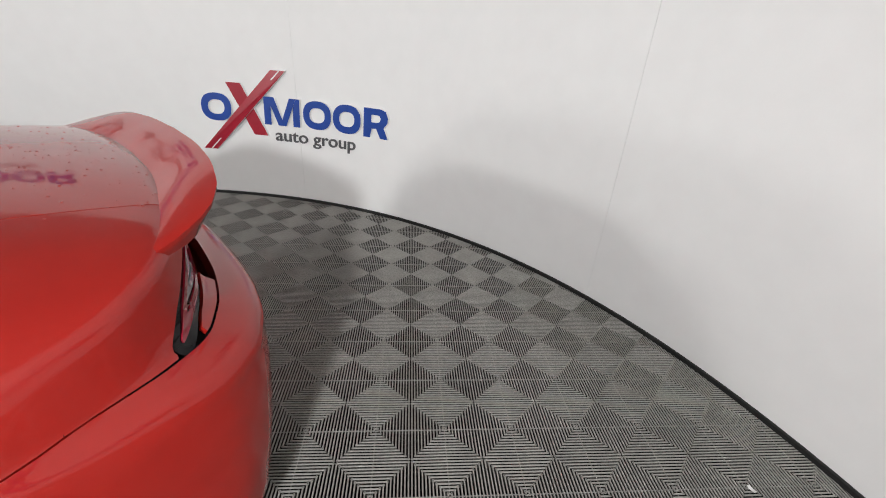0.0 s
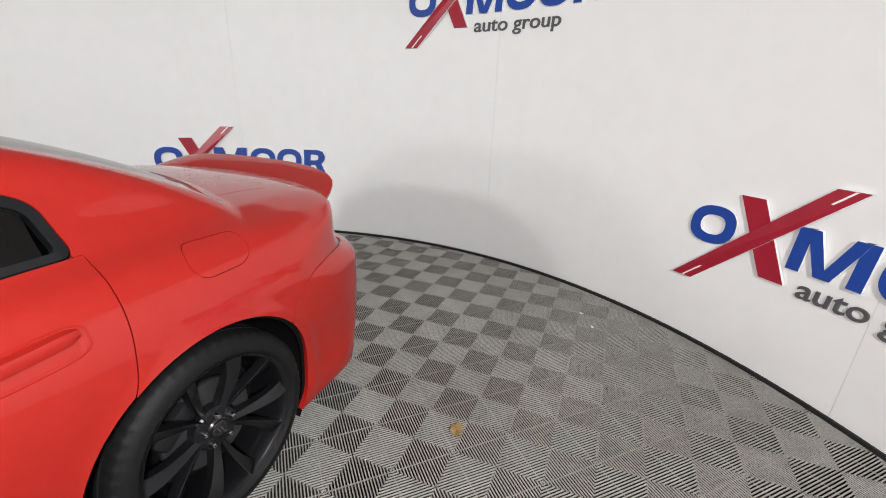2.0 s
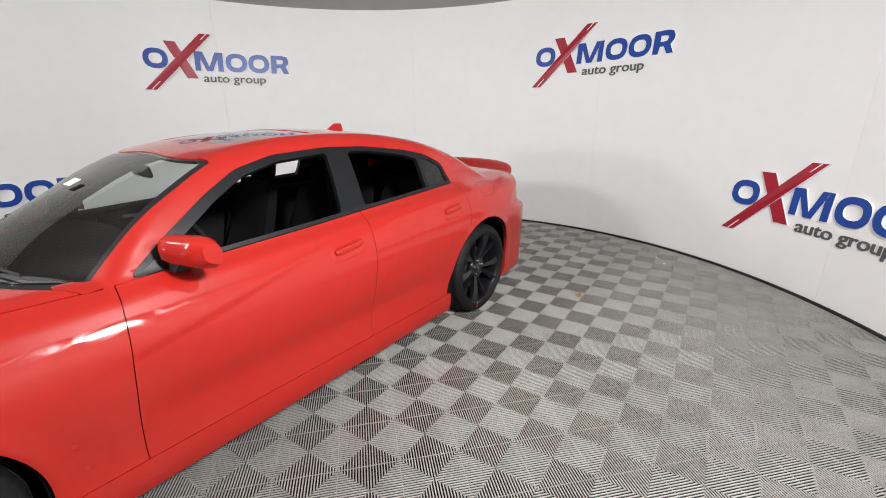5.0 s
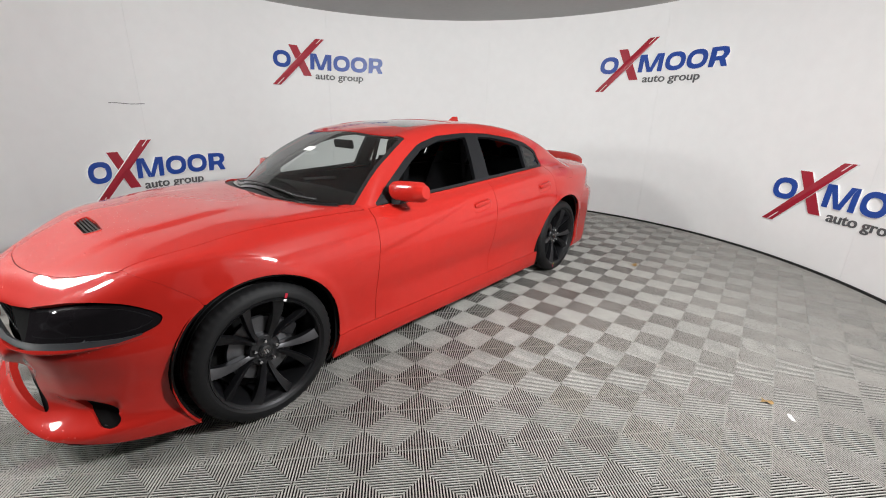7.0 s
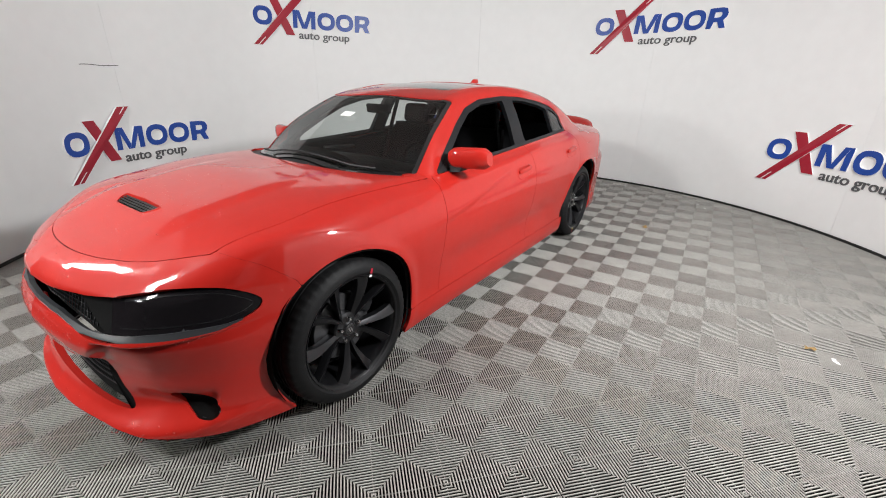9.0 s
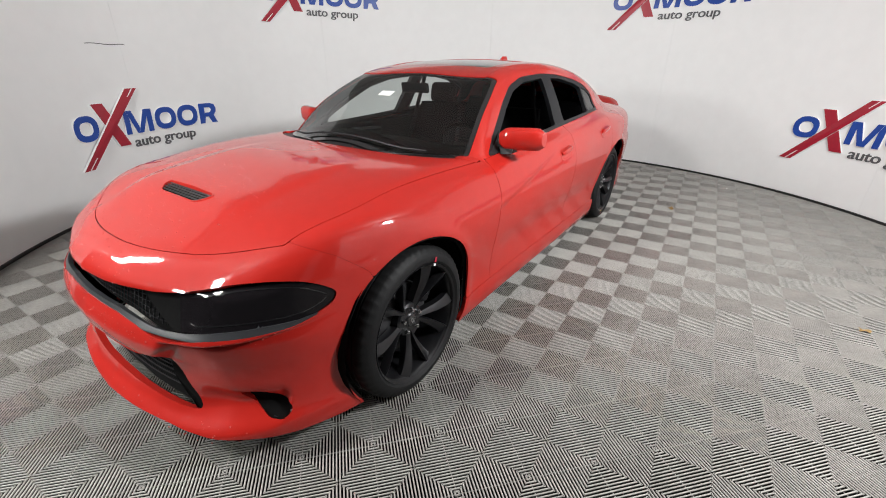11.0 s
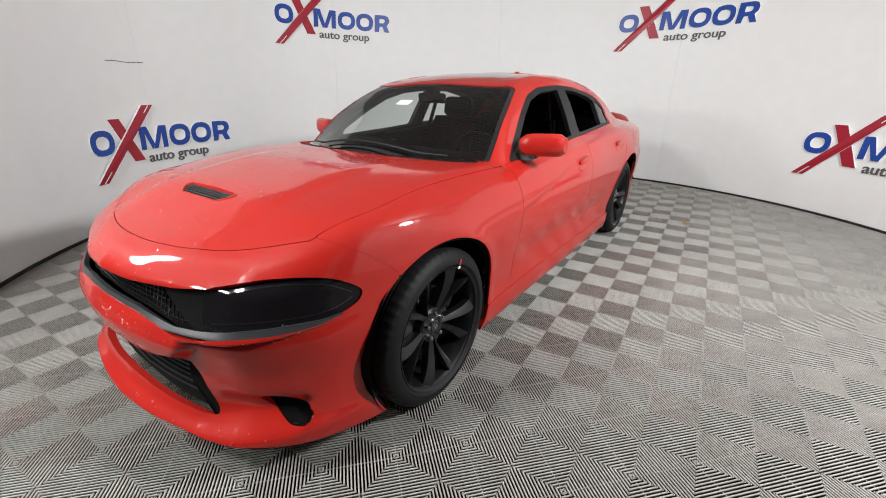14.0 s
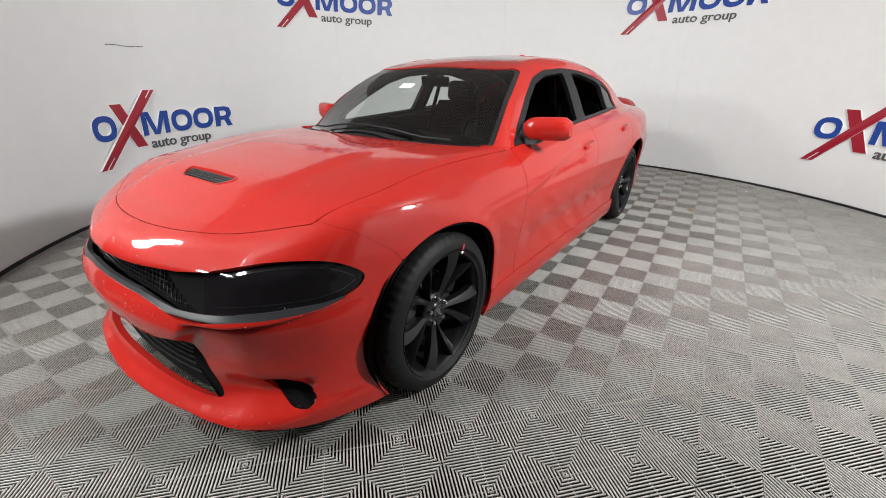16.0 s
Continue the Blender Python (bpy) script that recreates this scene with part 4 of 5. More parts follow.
def build_car():
    car = tagged(new("car"), "bright red four-door sedan with black wheels, windows lowered", "car")
    # inner dark form seen through the shut lines and under the arches
    def shell_keep(p):
        t = np.maximum(arch(p, 0.40), np.maximum(-3.95 - p[:, 0], p[:, 0] - 0.80))
        t = np.maximum(t, p[:, 2] - np.where((p[:, 0] < -0.55) & (p[:, 0] > -3.45), belt_line(p[:, 0]) - 0.03, 2.0))
        return np.maximum(t, 0.15 - p[:, 2])
    panel_part("inner_shell", car, DARK, round_x, (-3.97, 0.82, 220, -32, 212, 120), shell_keep, inset=0.022, lip=0)
    under = bmesh.new()
    box_bm(0, 0, 0, 4.3, 1.30, 0.06, 0.02, m=pose(-1.55, 0, 0.19), bm=under)
    part("underbody", under, DARK, car)

    for mirror in (False, True):
        panel_part("front_fender", car, RED, round_x, (-0.76, 0.52, 92, -20, 40, 72), fender_keep, mirror=mirror)
        door = panel_part("front_door", car, RED, round_x, (-1.92, -0.64, 92, -20, 32, 72), front_door_keep, mirror=mirror, label="red front door with the window lowered")
        rear = panel_part("rear_door", car, RED, round_x, (-2.86, -1.78, 78, -20, 34, 72), rear_door_keep, mirror=mirror, label="red rear door with the window lowered")
        panel_part("side_frame", car, RED, round_x, (-3.66, -0.45, 216, -14, 68, 116), side_frame_keep, mirror=mirror)
        panel_part("quarter_corner", car, RED, round_tail, (24, 112, 72, 0.55, 1.12, 50), quarter_corner_keep, mirror=mirror)
        panel_part("side_skirt", car, RED, round_x, (-2.60, -0.36, 120, -27, -12, 30),
                   lambda p: np.maximum(np.maximum(p[:, 2] - SILL + GAP, arch(p)), 0.162 - p[:, 2]), mirror=mirror, lip=0.05)
        panel_part("window_surround", car, PILLAR, round_x, (-2.85, -0.74, 176, 20, 62, 76),
                   lambda p: np.maximum(np.maximum(dlo(p) + 0.002, -np.minimum(np.minimum(poly_dist(p[:, 0], p[:, 2], PANE_F), poly_dist(p[:, 0], p[:, 2], PANE_R)), poly_dist(p[:, 0], p[:, 2], PANE_Q))), -1.0 + 0 * p[:, 0]),
                   inset=0.004, lip=0.03, mirror=mirror, label="dark grey window surround and pillar")
        panel_part("quarter_glass", car, DARK_GLASS, round_x, (-2.76, -2.38, 30, 24, 56, 30), lambda p: poly_dist(p[:, 0], p[:, 2], PANE_Q) - 0.003, inset=0.010, lip=0, mirror=mirror, label="small fixed tinted quarter pane")
        panel_part("belt_trim", car, BLACK_SATIN, round_x, (-2.80, -0.74, 134, 22, 36, 40), lambda p: np.maximum(np.maximum(p[:, 2] - belt_line(p[:, 0]) - 0.022, belt_line(p[:, 0]) + 0.004 - p[:, 2]), np.abs(p[:, 0] + 1.79) - 1.00), inset=-0.003, lip=0.008, mirror=mirror)
        # recessed grip and bar of the door handles
        for d, hx, hz in ((door, -1.70, 0.872), (rear, -2.63, 0.915)):
            s = -1 if mirror else 1
            y0 = float(half_width(np.array([hx]), np.array([hz]))[0])
            bm = bmesh.new()
            secs = []
            for j in range(11):
                f = j / 10 - 0.5
                q = max(1 - (2 * f) ** 10, 0.35) ** 0.5
                cz = hz + 0.012 + 0.020 * f
                yy = float(half_width(np.array([hx - 0.185 * f]), np.array([cz]))[0]) + 0.020 * q
                secs.append([(hx - 0.185 * f, s * (yy - 0.034), cz - 0.018 * q), (hx - 0.185 * f, s * yy, cz - 0.016 * q), (hx - 0.185 * f, s * (yy + 0.005), cz), (hx - 0.185 * f, s * yy, cz + 0.016 * q), (hx - 0.185 * f, s * (yy - 0.034), cz + 0.018 * q)])
            loft(secs, bm)
            part("door_handle", bm, RED, d, "body-coloured pull handle")
            cup = bmesh.new()
            loops = []
            for grow, out in ((1.10, 0.0005), (1.02, 0.0035), (0.94, 0.002), (0.86, 0.0008)):
                loop = []
                for du, dv in super_ring(0, 0, 0.102 * grow, 0.037 * grow, 36, 4.0):
                    px, pz = hx - du, hz - 0.004 + dv + 0.09 * du
                    loop.append(cup.verts.new((px, s * (float(half_width(np.array([px]), np.array([pz]))[0]) + out), pz)))
                loops.append(loop)
            for r0, r1 in zip(loops, loops[1:]):
                for k in range(36):
                    cup.faces.new((r0[k], r0[(k + 1) % 36], r1[(k + 1) % 36], r1[k]))
            part("handle_cup", cup, RED, d)

    panel_part("fuel_door", car, RED, round_x, (-3.28, -2.99, 44, 14, 42, 44), lambda p: poly_dist(p[:, 0], p[:, 2], FUEL) + 0.001, label="red fuel filler door")
    panel_part("hood", car, RED, round_x, (-0.72, 0.82, 120, 14, 166, 120), lambda p: np.maximum(hood_keep(p) + GAP, -(poly_dist(p[:, 0], p[:, 1], SCOOP))), label="red hood with a black air scoop, beaded with water")
    panel_part("roof", car, RED, round_x, (-2.68, -1.15, 112, 50, 130, 90), lambda p: np.maximum(roof_keep(p) + 0.001, -sunroof(p)), label="red roof panel")
    panel_part("sunroof", car, BLACK_GLOSS, round_x, (-2.07, -1.31, 46, 60, 120, 46), lambda p: sunroof(p) + 0.004, inset=0.003, label="black glass sunroof")
    panel_part("windscreen", car, GLASS, round_x, (-1.32, -0.40, 90, 18, 162, 100), lambda p: windscreen_keep(p, -0.014), inset=0.006, lip=0, label="clear windscreen with a dark border")
    panel_part("windscreen_border", car, BLACK_GLOSS, round_x, (-1.32, -0.40, 100, 18, 162, 130), lambda p: np.maximum(windscreen_keep(p, 0.008), -windscreen_keep(p, -0.016)), inset=0.005, lip=0.01)
    panel_part("rear_window", car, DARK_GLASS, round_x, (-3.43, -2.54, 70, 30, 150, 80), lambda p: backlight_keep(p, -0.02), inset=0.006, lip=0, label="tinted rear window")
    panel_part("rear_window_border", car, BLACK_SATIN, round_x, (-3.43, -2.54, 70, 30, 150, 90), lambda p: np.maximum(backlight_keep(p, 0.008), -backlight_keep(p, -0.022)), inset=0.005, lip=0.01)
    panel_part("deck_lid", car, RED, round_x, (-3.97, -3.28, 60, 26, 154, 100), lambda p: np.maximum(deck_keep(p) + GAP, -3.945 - p[:, 0]), label="red boot lid beaded with water")
    cowl = lambda p: np.maximum(np.maximum(p[:, 0] - hood_back(np.abs(p[:, 1])), -windscreen_keep(p, 0.012)), np.abs(p[:, 1]) - 0.70)
    panel_part("cowl", car, BLACK_SATIN, round_x, (-0.88, -0.36, 66, 26, 154, 110), lambda p: np.maximum(cowl(p), p[:, 2] - 1.05), inset=0.012, lip=0)

    # nose
    panel_part("front_bumper", car, RED, round_nose, (-118, 118, 330, 0.125, 0.905, 170), bumper_keep, lip=0.03, label="red front bumper with open intakes, wet with drops")
    panel_part("intake_back", car, DARK, round_nose, (-80, 80, 90, 0.20, 0.80, 60), lambda p: mouth(p) - 0.03, inset=0.062, lip=0)
    for s in (False, True):
        lamp = panel_part("headlight", car, LENS, round_nose, (36, 80, 90, 0.61, 0.80, 36), lambda p: nose_poly(LAMP)(p) - 0.012, inset=0.018, lip=0, mirror=s, label="smoked black headlight")
        panel_part("light_strip", lamp, BLACK_GLOSS, round_nose, (33, 78, 70, 0.62, 0.79, 40),
                   lambda p: np.maximum(np.abs(nose_poly(LAMP)(p) + 0.024) - 0.002, 0.0 * p[:, 0] - 1), inset=0.0165, lip=0.006, mirror=s)
        # a flat black sheet stands in for the darkness of the vent's hollow
        panel_part("vent_dark_fill", car, BLACK_SATIN, round_nose, (44, 66, 50, 0.20, 0.37, 34), lambda p: nose_poly(VENT)(p) - 0.006, inset=0.030, lip=0, mirror=s, label="flat black fill for the dark hollow of the vent")
        panel_part("side_marker", car, AMBER, round_nose, (78, 92, 14, 0.47, 0.53, 8), lambda p: np.maximum(np.abs(p[:, 2] - 0.50) - 0.012, np.abs(p[:, 0] - 0.415) - 0.014), inset=-0.001, lip=0.004, mirror=s)
    panel_part("grille_lip", car, GREY_LIP, lip_surface, (-72, 72, 190, 0.595, 0.72, 40), lambda p: nose_poly(LIP)(p) - 0.003, inset=0.003, lip=0.02, label="grey satin lip under the grille")
    mesh = bmesh.new()
    span = np.linspace(-39, 39, 31)
    for j in range(6):
        f = (j + 0.4) / 6
        z = grille_foot(np.abs(span) * 0.0122) * (1 - f) + grille_head(np.abs(span) * 0.0122) * f
        sweep([tuple(q) for q in round_nose(span, z, 0.042)], 0.0026, 5, mesh)
    for k in range(46):
        u = -39 + 78 * k / 45
        v = np.array([float(grille_foot(abs(u) * 0.0122)), float(grille_head(abs(u) * 0.0122))])
        sweep([tuple(q) for q in round_nose(np.full(2, u), v, 0.042)], 0.0024, 5, mesh)
    part("grille", mesh, BLACK_GLOSS, car, "gloss black mesh grille")
    mesh = bmesh.new()
    for j in range(8):
        z = 0.282 + 0.022 * j
        w = 36 - 14 * (z - 0.28) / 0.17
        pts = [tuple(q) for q in round_nose(np.linspace(-w, w, 17), np.full(17, z), 0.050)]
        sweep(pts, 0.004, 5, mesh)
    part("lower_grille", mesh, BLACK_SATIN, car, "black lower grille bars")
    chin = [tuple(q) for q in round_nose(np.linspace(-60, 60, 41), np.full(41, 0.188), 0.045)]
    part("chin_strip", sweep(chin, 0.016, 6), BLACK_SATIN, car)

    # scoop in the hood
    def scoop_ring(grow, dz):
        xy = np.array(SCOOP)
        c = xy.mean(0)
        xy = c + (xy - c) * grow
        return [(x, y, float(top_height(np.array([x]), np.array([y]))[0]) + dz) for x, y in xy]
    sc = part("hood_scoop", loft([scoop_ring(1.03, -0.002), scoop_ring(1.01, 0.005), scoop_ring(0.96, 0.004), scoop_ring(0.92, -0.03)], cap=False), RED, car)
    part("scoop_floor", loft([scoop_ring(0.97, -0.012), scoop_ring(0.2, -0.03)]), DARK, sc)
    slats = bmesh.new()
    for k in range(4):
        x = 0.438 + 0.013 * k
        sweep([(x, -0.17, float(top_height(np.array([x]), np.array([0.17]))[0]) - 0.003), (x, 0.0, float(top_height(np.array([x]), np.array([0.0]))[0]) - 0.003), (x, 0.17, float(top_height(np.array([x]), np.array([0.17]))[0]) - 0.003)], 0.004, 5, slats)
    part("scoop_slats", slats, BLACK_SATIN, sc, "black slats")

    # tail
    panel_part("rear_bumper", car, RED, round_tail, (-118, 118, 240, 0.15, 0.86, 80), rear_bumper_keep, lip=0.03, label="red rear bumper")
    tail = panel_part("tail_light", car, LENS, round_tail, (-92, 92, 200, 0.79, 1.0, 36), lambda p: tail_lamp(p) + 0.002, inset=0.004, lip=0.02, label="full-width smoked tail light")
    panel_part("tail_light_ring", tail, TAIL_RED, round_tail, (-90, 90, 200, 0.80, 0.99, 40), lambda p: np.abs(tail_lamp(p) + 0.030) - 0.008, inset=0.0005, lip=0.006, label="red light guide")
    for s in (False, True):
        for level in (0.885, 0.915):
            panel_part("reflector_band", tail, LENS_GREY, round_tail, (40, 56, 30, level - 0.02, level + 0.02, 10),
                       lambda p: np.maximum(np.abs(p[:, 2] - level) - 0.009, tail_lamp(p) + 0.036), inset=0.002, lip=0.003, mirror=s, label="pale grey reflector band")
    panel_part("tail_panel", car, RED, round_tail, (-70, 70, 90, 0.985, 1.075, 16), tail_edge_keep, lip=0.01)
    secs = []
    lead = curve([0.0, 0.3, 0.5, 0.6, 0.66, 0.70, 0.73], [-3.95, -3.93, -3.875, -3.845, -3.82, -3.79, -3.762])
    trail = curve([0.0, 0.3, 0.5, 0.6, 0.66, 0.70, 0.73], [-4.085, -4.07, -4.035, -4.00, -3.95, -3.875, -3.785])
    crest = curve([0.0, 0.3, 0.5, 0.6, 0.66, 0.70, 0.73], [1.128, 1.124, 1.110, 1.090, 1.064, 1.036, 1.010])
    for j in range(41):
        s = -1 + j / 20
        y = 0.73 * math.copysign(abs(s) ** 0.85, s)
        a = abs(y)
        xf, xr, zr = float(lead(a)), float(trail(a)), float(crest(a))
        zf = 1.058 - 0.040 * (a / 0.73) ** 2
        drop = 0.05 if a < 0.62 else 0.05 * max(0.73 - a, 0.0) / 0.11 + 0.004
        secs.append([(xf, y, zf), (xf * 0.75 + xr * 0.25, y, zf + (zr - zf) * 0.32), (xf * 0.35 + xr * 0.65, y, zf + (zr - zf) * 0.80), (xr, y, zr),
                     (xr + 0.002, y, zr - 0.010), (xr * 0.85 + xf * 0.15, y, zr - 0.012 - drop * 0.5), (xr * 0.7 + xf * 0.3, y, zf - 0.02), (xf - 0.01, y, zf - 0.02)])
    part("spoiler", loft(secs), RED, car, "red boot-lid spoiler")

    # glasshouse details
    fin = loft([[(-2.300, -0.020, 1.440), (-2.330, 0.006, 1.440), (-2.430, 0.014, 1.430), (-2.485, 0.010, 1.422), (-2.485, -0.050, 1.422), (-2.430, -0.054, 1.430), (-2.330, -0.046, 1.440)],
                [(-2.350, -0.020, 1.462), (-2.370, -0.006, 1.462), (-2.430, 0.000, 1.460), (-2.480, -0.002, 1.457), (-2.480, -0.038, 1.457), (-2.430, -0.040, 1.460), (-2.370, -0.034, 1.462)],
                [(-2.415, -0.020, 1.500), (-2.425, -0.014, 1.500), (-2.450, -0.011, 1.500), (-2.478, -0.012, 1.500), (-2.478, -0.028, 1.500), (-2.450, -0.029, 1.500), (-2.425, -0.026, 1.500)]])
    part("aerial_fin", fin, RED, car, "red shark-fin aerial")
    for s in (-1, 1):
        secs = []
        for j in range(9):
            f = j / 8
            q = (1 - (2 * f - 1) ** 8) ** 0.5 if 0 < j < 8 else 0.62
            y = 0.790 + 0.232 * f
            cx, cz = -0.930 - 0.060 * f, 1.052 + 0.008 * f
            ring = []
            for k in range(16):
                a = 2 * math.pi * k / 16
                c, d = math.cos(a), math.sin(a)
                ring.append((cx + (0.066 if c > 0 else 0.042) * q * c, s * y, cz + 0.064 * q * (abs(d) ** 0.6) * (1 if d > 0 else -1) + 0.01 * c))
            secs.append(ring)
        mir = part("door_mirror", loft(secs), RED, car, "red door mirror")
        part("mirror_base", loft([[(-0.90, s * 0.77, 0.965), (-0.98, s * 0.77, 0.968), (-0.98, s * 0.77, 1.01), (-0.92, s * 0.77, 1.01)],
                                  [(-0.90, s * 0.87, 0.980), (-0.975, s * 0.87, 0.982), (-0.975, s * 0.87, 1.002), (-0.915, s * 0.87, 1.002)]]), BLACK_SATIN, mir, "black mirror arm")
        part("mirror_glass", box_bm(0, 0, 0, 0.004, 0.17, 0.11, 0.001, 1, m=pose(-1.005, s * 0.910, 1.053, 0, 0, -14 * s)), CHROME, mir)
        part("sail_panel", loft([[(-0.80, s * 0.787, 0.980), (-0.98, s * 0.785, 0.990), (-0.985, s * 0.742, 1.085)], [(-0.80, s * 0.765, 0.980), (-0.98, s * 0.765, 0.990), (-0.985, s * 0.725, 1.085)]]), BLACK_SATIN, car)
    for y0, y1 in ((0.55, -0.02), (0.02, -0.52)):
        ys = np.linspace(y0, y1, 9)
        xs = [-0.455 - 0.09 * (abs(y) / 0.6) ** 2 for y in ys]
        pts = [(x, y, float(top_height(np.array([x]), np.array([y]))[0]) + 0.014) for x, y in zip(xs, ys)]
        part("wiper", sweep(pts, 0.0055, 6), BLACK_SATIN, car, "black wiper blade")

    # cabin
    cabin = part("cabin_floor", box_bm(0, 0, 0, 2.75, 1.42, 0.06, 0.02, m=pose(-1.95, 0, 0.33)), CABIN, car)
    seat(cabin, -1.55, 0.37)
    seat(cabin, -1.55, -0.37)
    for y in (0.36, -0.36):
        seat(cabin, -2.45, y, 0.62, True)
    dash = loft([[(-0.62, y, 0.60), (-0.56, y, 0.93 + 0.01 * (0.5 - abs(y))), (-0.72, y, 0.985 - 0.02 * abs(y)), (-0.95, y, 0.985 - 0.03 * abs(y)), (-1.08, y, 0.93 - 0.02 * abs(y)), (-1.10, y, 0.80), (-1.02, y, 0.62)] for y in np.linspace(-0.73, 0.73, 15)])
    part("dashboard", dash, CABIN, cabin)
    ring = [(-1.20 - 0.06 * math.sin(a) * -1, 0.37 + 0.185 * math.cos(a), 0.90 + 0.175 * math.sin(a)) for a in np.linspace(0, 2 * math.pi, 33)]
    wheel_bm = sweep(ring, 0.015, 8)
    box_bm(0, 0, 0, 0.05, 0.17, 0.10, 0.02, m=pose(-1.20, 0.37, 0.90, 0, 18, 0), bm=wheel_bm)
    for a in (0, 180, 270):
        q = radians(a)
        sweep([(-1.20, 0.37, 0.90), (-1.20 + 0.06 * math.sin(q), 0.37 + 0.18 * math.cos(q), 0.90 + 0.17 * math.sin(q))], 0.013, 6, wheel_bm)
    part("steering_wheel", wheel_bm, CABIN, cabin, "black steering wheel")
    part("rear_mirror", box_bm(0, 0, 0, 0.025, 0.23, 0.065, 0.012, 2, m=pose(-1.13, 0.0, 1.285, 0, 8, 0)), BLACK_GLOSS, cabin, "black rear-view mirror")
    part("console", box_bm(0, 0, 0, 0.95, 0.22, 0.26, 0.03, m=pose(-1.50, 0, 0.50)), CABIN, cabin)
    part("parcel_shelf", box_bm(0, 0, 0, 0.50, 1.25, 0.04, 0.01, m=pose(-3.10, 0, 1.0)), CABIN, cabin)
    for s in (-1, 1):
        part("door_card", box_bm(0, 0, 0, 2.05, 0.05, 0.66, 0.02, m=pose(-1.82, s * 0.745, 0.66)), CABIN, cabin)
        part("door_pull", box_bm(0, 0, 0, 0.34, 0.03, 0.02, 0.008, m=pose(-1.35, s * 0.712, 0.93, 0, -3, 0)), STEEL, cabin)
        part("seat_belt", box_bm(0, 0, 0, 0.045, 0.012, 0.75, 0.003, 1, m=pose(-1.86, s * 0.60, 0.98, s * 14, -8, 0)), CLOTH, cabin)
    part("headliner", loft([[(x, y, float(top_height(np.array([x]), np.array([min(abs(y), 0.5)]))[0]) - 0.035 - 0.012 * (abs(y) / 0.55) ** 3) for y in np.linspace(-0.55, 0.55, 13)] + [(x, y, float(top_height(np.array([x]), np.array([min(abs(y), 0.5)]))[0]) - 0.055 - 0.012 * (abs(y) / 0.55) ** 3) for y in np.linspace(0.55, -0.55, 13)] for x in np.linspace(-1.40, -2.62, 14)]), CABIN, cabin)
    panel_part("headlining", cabin, CABIN, round_x, (-2.95, -0.85, 130, 16, 164, 110),
               lambda p: np.maximum(np.maximum(np.maximum(-dlo(p) - 0.012, -windscreen_keep(p, 0.0)), -backlight_keep(p, 0.0)), 1.0 - p[:, 2]), inset=0.024, lip=0)
    part("windscreen_sticker", box_bm(0, 0, 0, 0.002, 0.10, 0.055, m=pose(-0.845, -0.005, 1.262, 0, -64, 0)), WHITE_PAPER, cabin, "small white sticker", smooth=False)

    # beads of water left on the nose, the hood and the boot lid
    rng = random.Random(7)
    spots = []
    for n, (x0, x1), (v0, v1) in ((520, (0.30, 0.86), (36, 144)), (260, (-0.35, 0.5), (50, 130)), (300, (-3.93, -3.42), (44, 136))):
        spots.append(round_x(np.array([rng.uniform(x0, x1) for _ in range(n)]), np.array([rng.uniform(v0, v1) for _ in range(n)]), 0.0))
    spots.append(round_nose(np.array([rng.uniform(-60, 60) for _ in range(260)]), np.array([rng.choice((rng.uniform(0.17, 0.235), rng.uniform(0.56, 0.60))) for _ in range(260)]), 0.0))
    spots = np.concatenate(spots)
    spots = spots[poly_dist(spots[:, 0], spots[:, 1], SCOOP) > 0.01]
    e = 0.003
    grad = np.stack([form(*(spots + d).T) - form(*(spots - d).T) for d in (np.array([e, 0, 0]), np.array([0, e, 0]), np.array([0, 0, e]))], 1)
    grad /= np.linalg.norm(grad, axis=1)[:, None]
    verts, faces = [], []
    for q, nn in zip(spots, grad):
        nn = Vector(nn)
        t1 = nn.orthogonal().normalized()
        t2 = nn.cross(t1)
        r = rng.choice((0.0012, 0.0016, 0.002, 0.0028, 0.0036))
        long = rng.uniform(0.9, 1.3)
        i = len(verts)
        for rr, hh in ((1.0, -0.0002), (0.75, 0.38 * r)):
            verts.extend(tuple(Vector(q) + t1 * r * rr * long * math.cos(k * math.pi / 3) + t2 * r * rr * math.sin(k * math.pi / 3) + nn * hh) for k in range(6))
        verts.append(tuple(Vector(q) + nn * 0.6 * r))
        for k in range(6):
            faces.append((i + k, i + (k + 1) % 6, i + 6 + (k + 1) % 6, i + 6 + k))
            faces.append((i + 6 + k, i + 6 + (k + 1) % 6, i + 12))
    drops = put("water", mesh_of("water", verts, faces, WATER), car)
    tagged(drops, "small clear beads of water", kind="stuff")

    for x in (0.0, -WHEELBASE + 0.014):
        for s in (1, -1):
            wheel(car, x, 0.800 * s, s)
    # dark liners behind the wheels
    for x in (0.0, -WHEELBASE):
        for s in (1, -1):
            bm = bmesh.new()
            n = 24
            rows = []
            for k in range(n + 1):
                a = radians(-35 + 250 * k / n)
                rows.append([bm.verts.new((x + 0.415 * math.cos(a), s * yy, HUB_Z + 0.01 + 0.415 * math.sin(a))) for yy in (0.875, 0.52)])
            for a, b in zip(rows, rows[1:]):
                bm.faces.new((a[0], b[0], b[1], a[1]))
            bm.faces.new([r[1] for r in rows])
            part("wheel_liner", bm, DARK, car)
    return car


SCOOP = rounded([(0.495, -0.150), (0.495, 0.150), (0.455, 0.192), (0.428, 0.190), (0.420, 0.0), (0.428, -0.190), (0.455, -0.192)], 0.02)
car = build_car()
car.matrix_basis = pose(0.004, -0.036, 0.0, 0, 0, 1.1)



# ---- ribbed floor tiles ----
TILE_SIZE, RIBS = 0.40, 22
FLOOR_TURN = 139.70 - 135.0
FLOOR_AT = (0.0386, 0.1072)


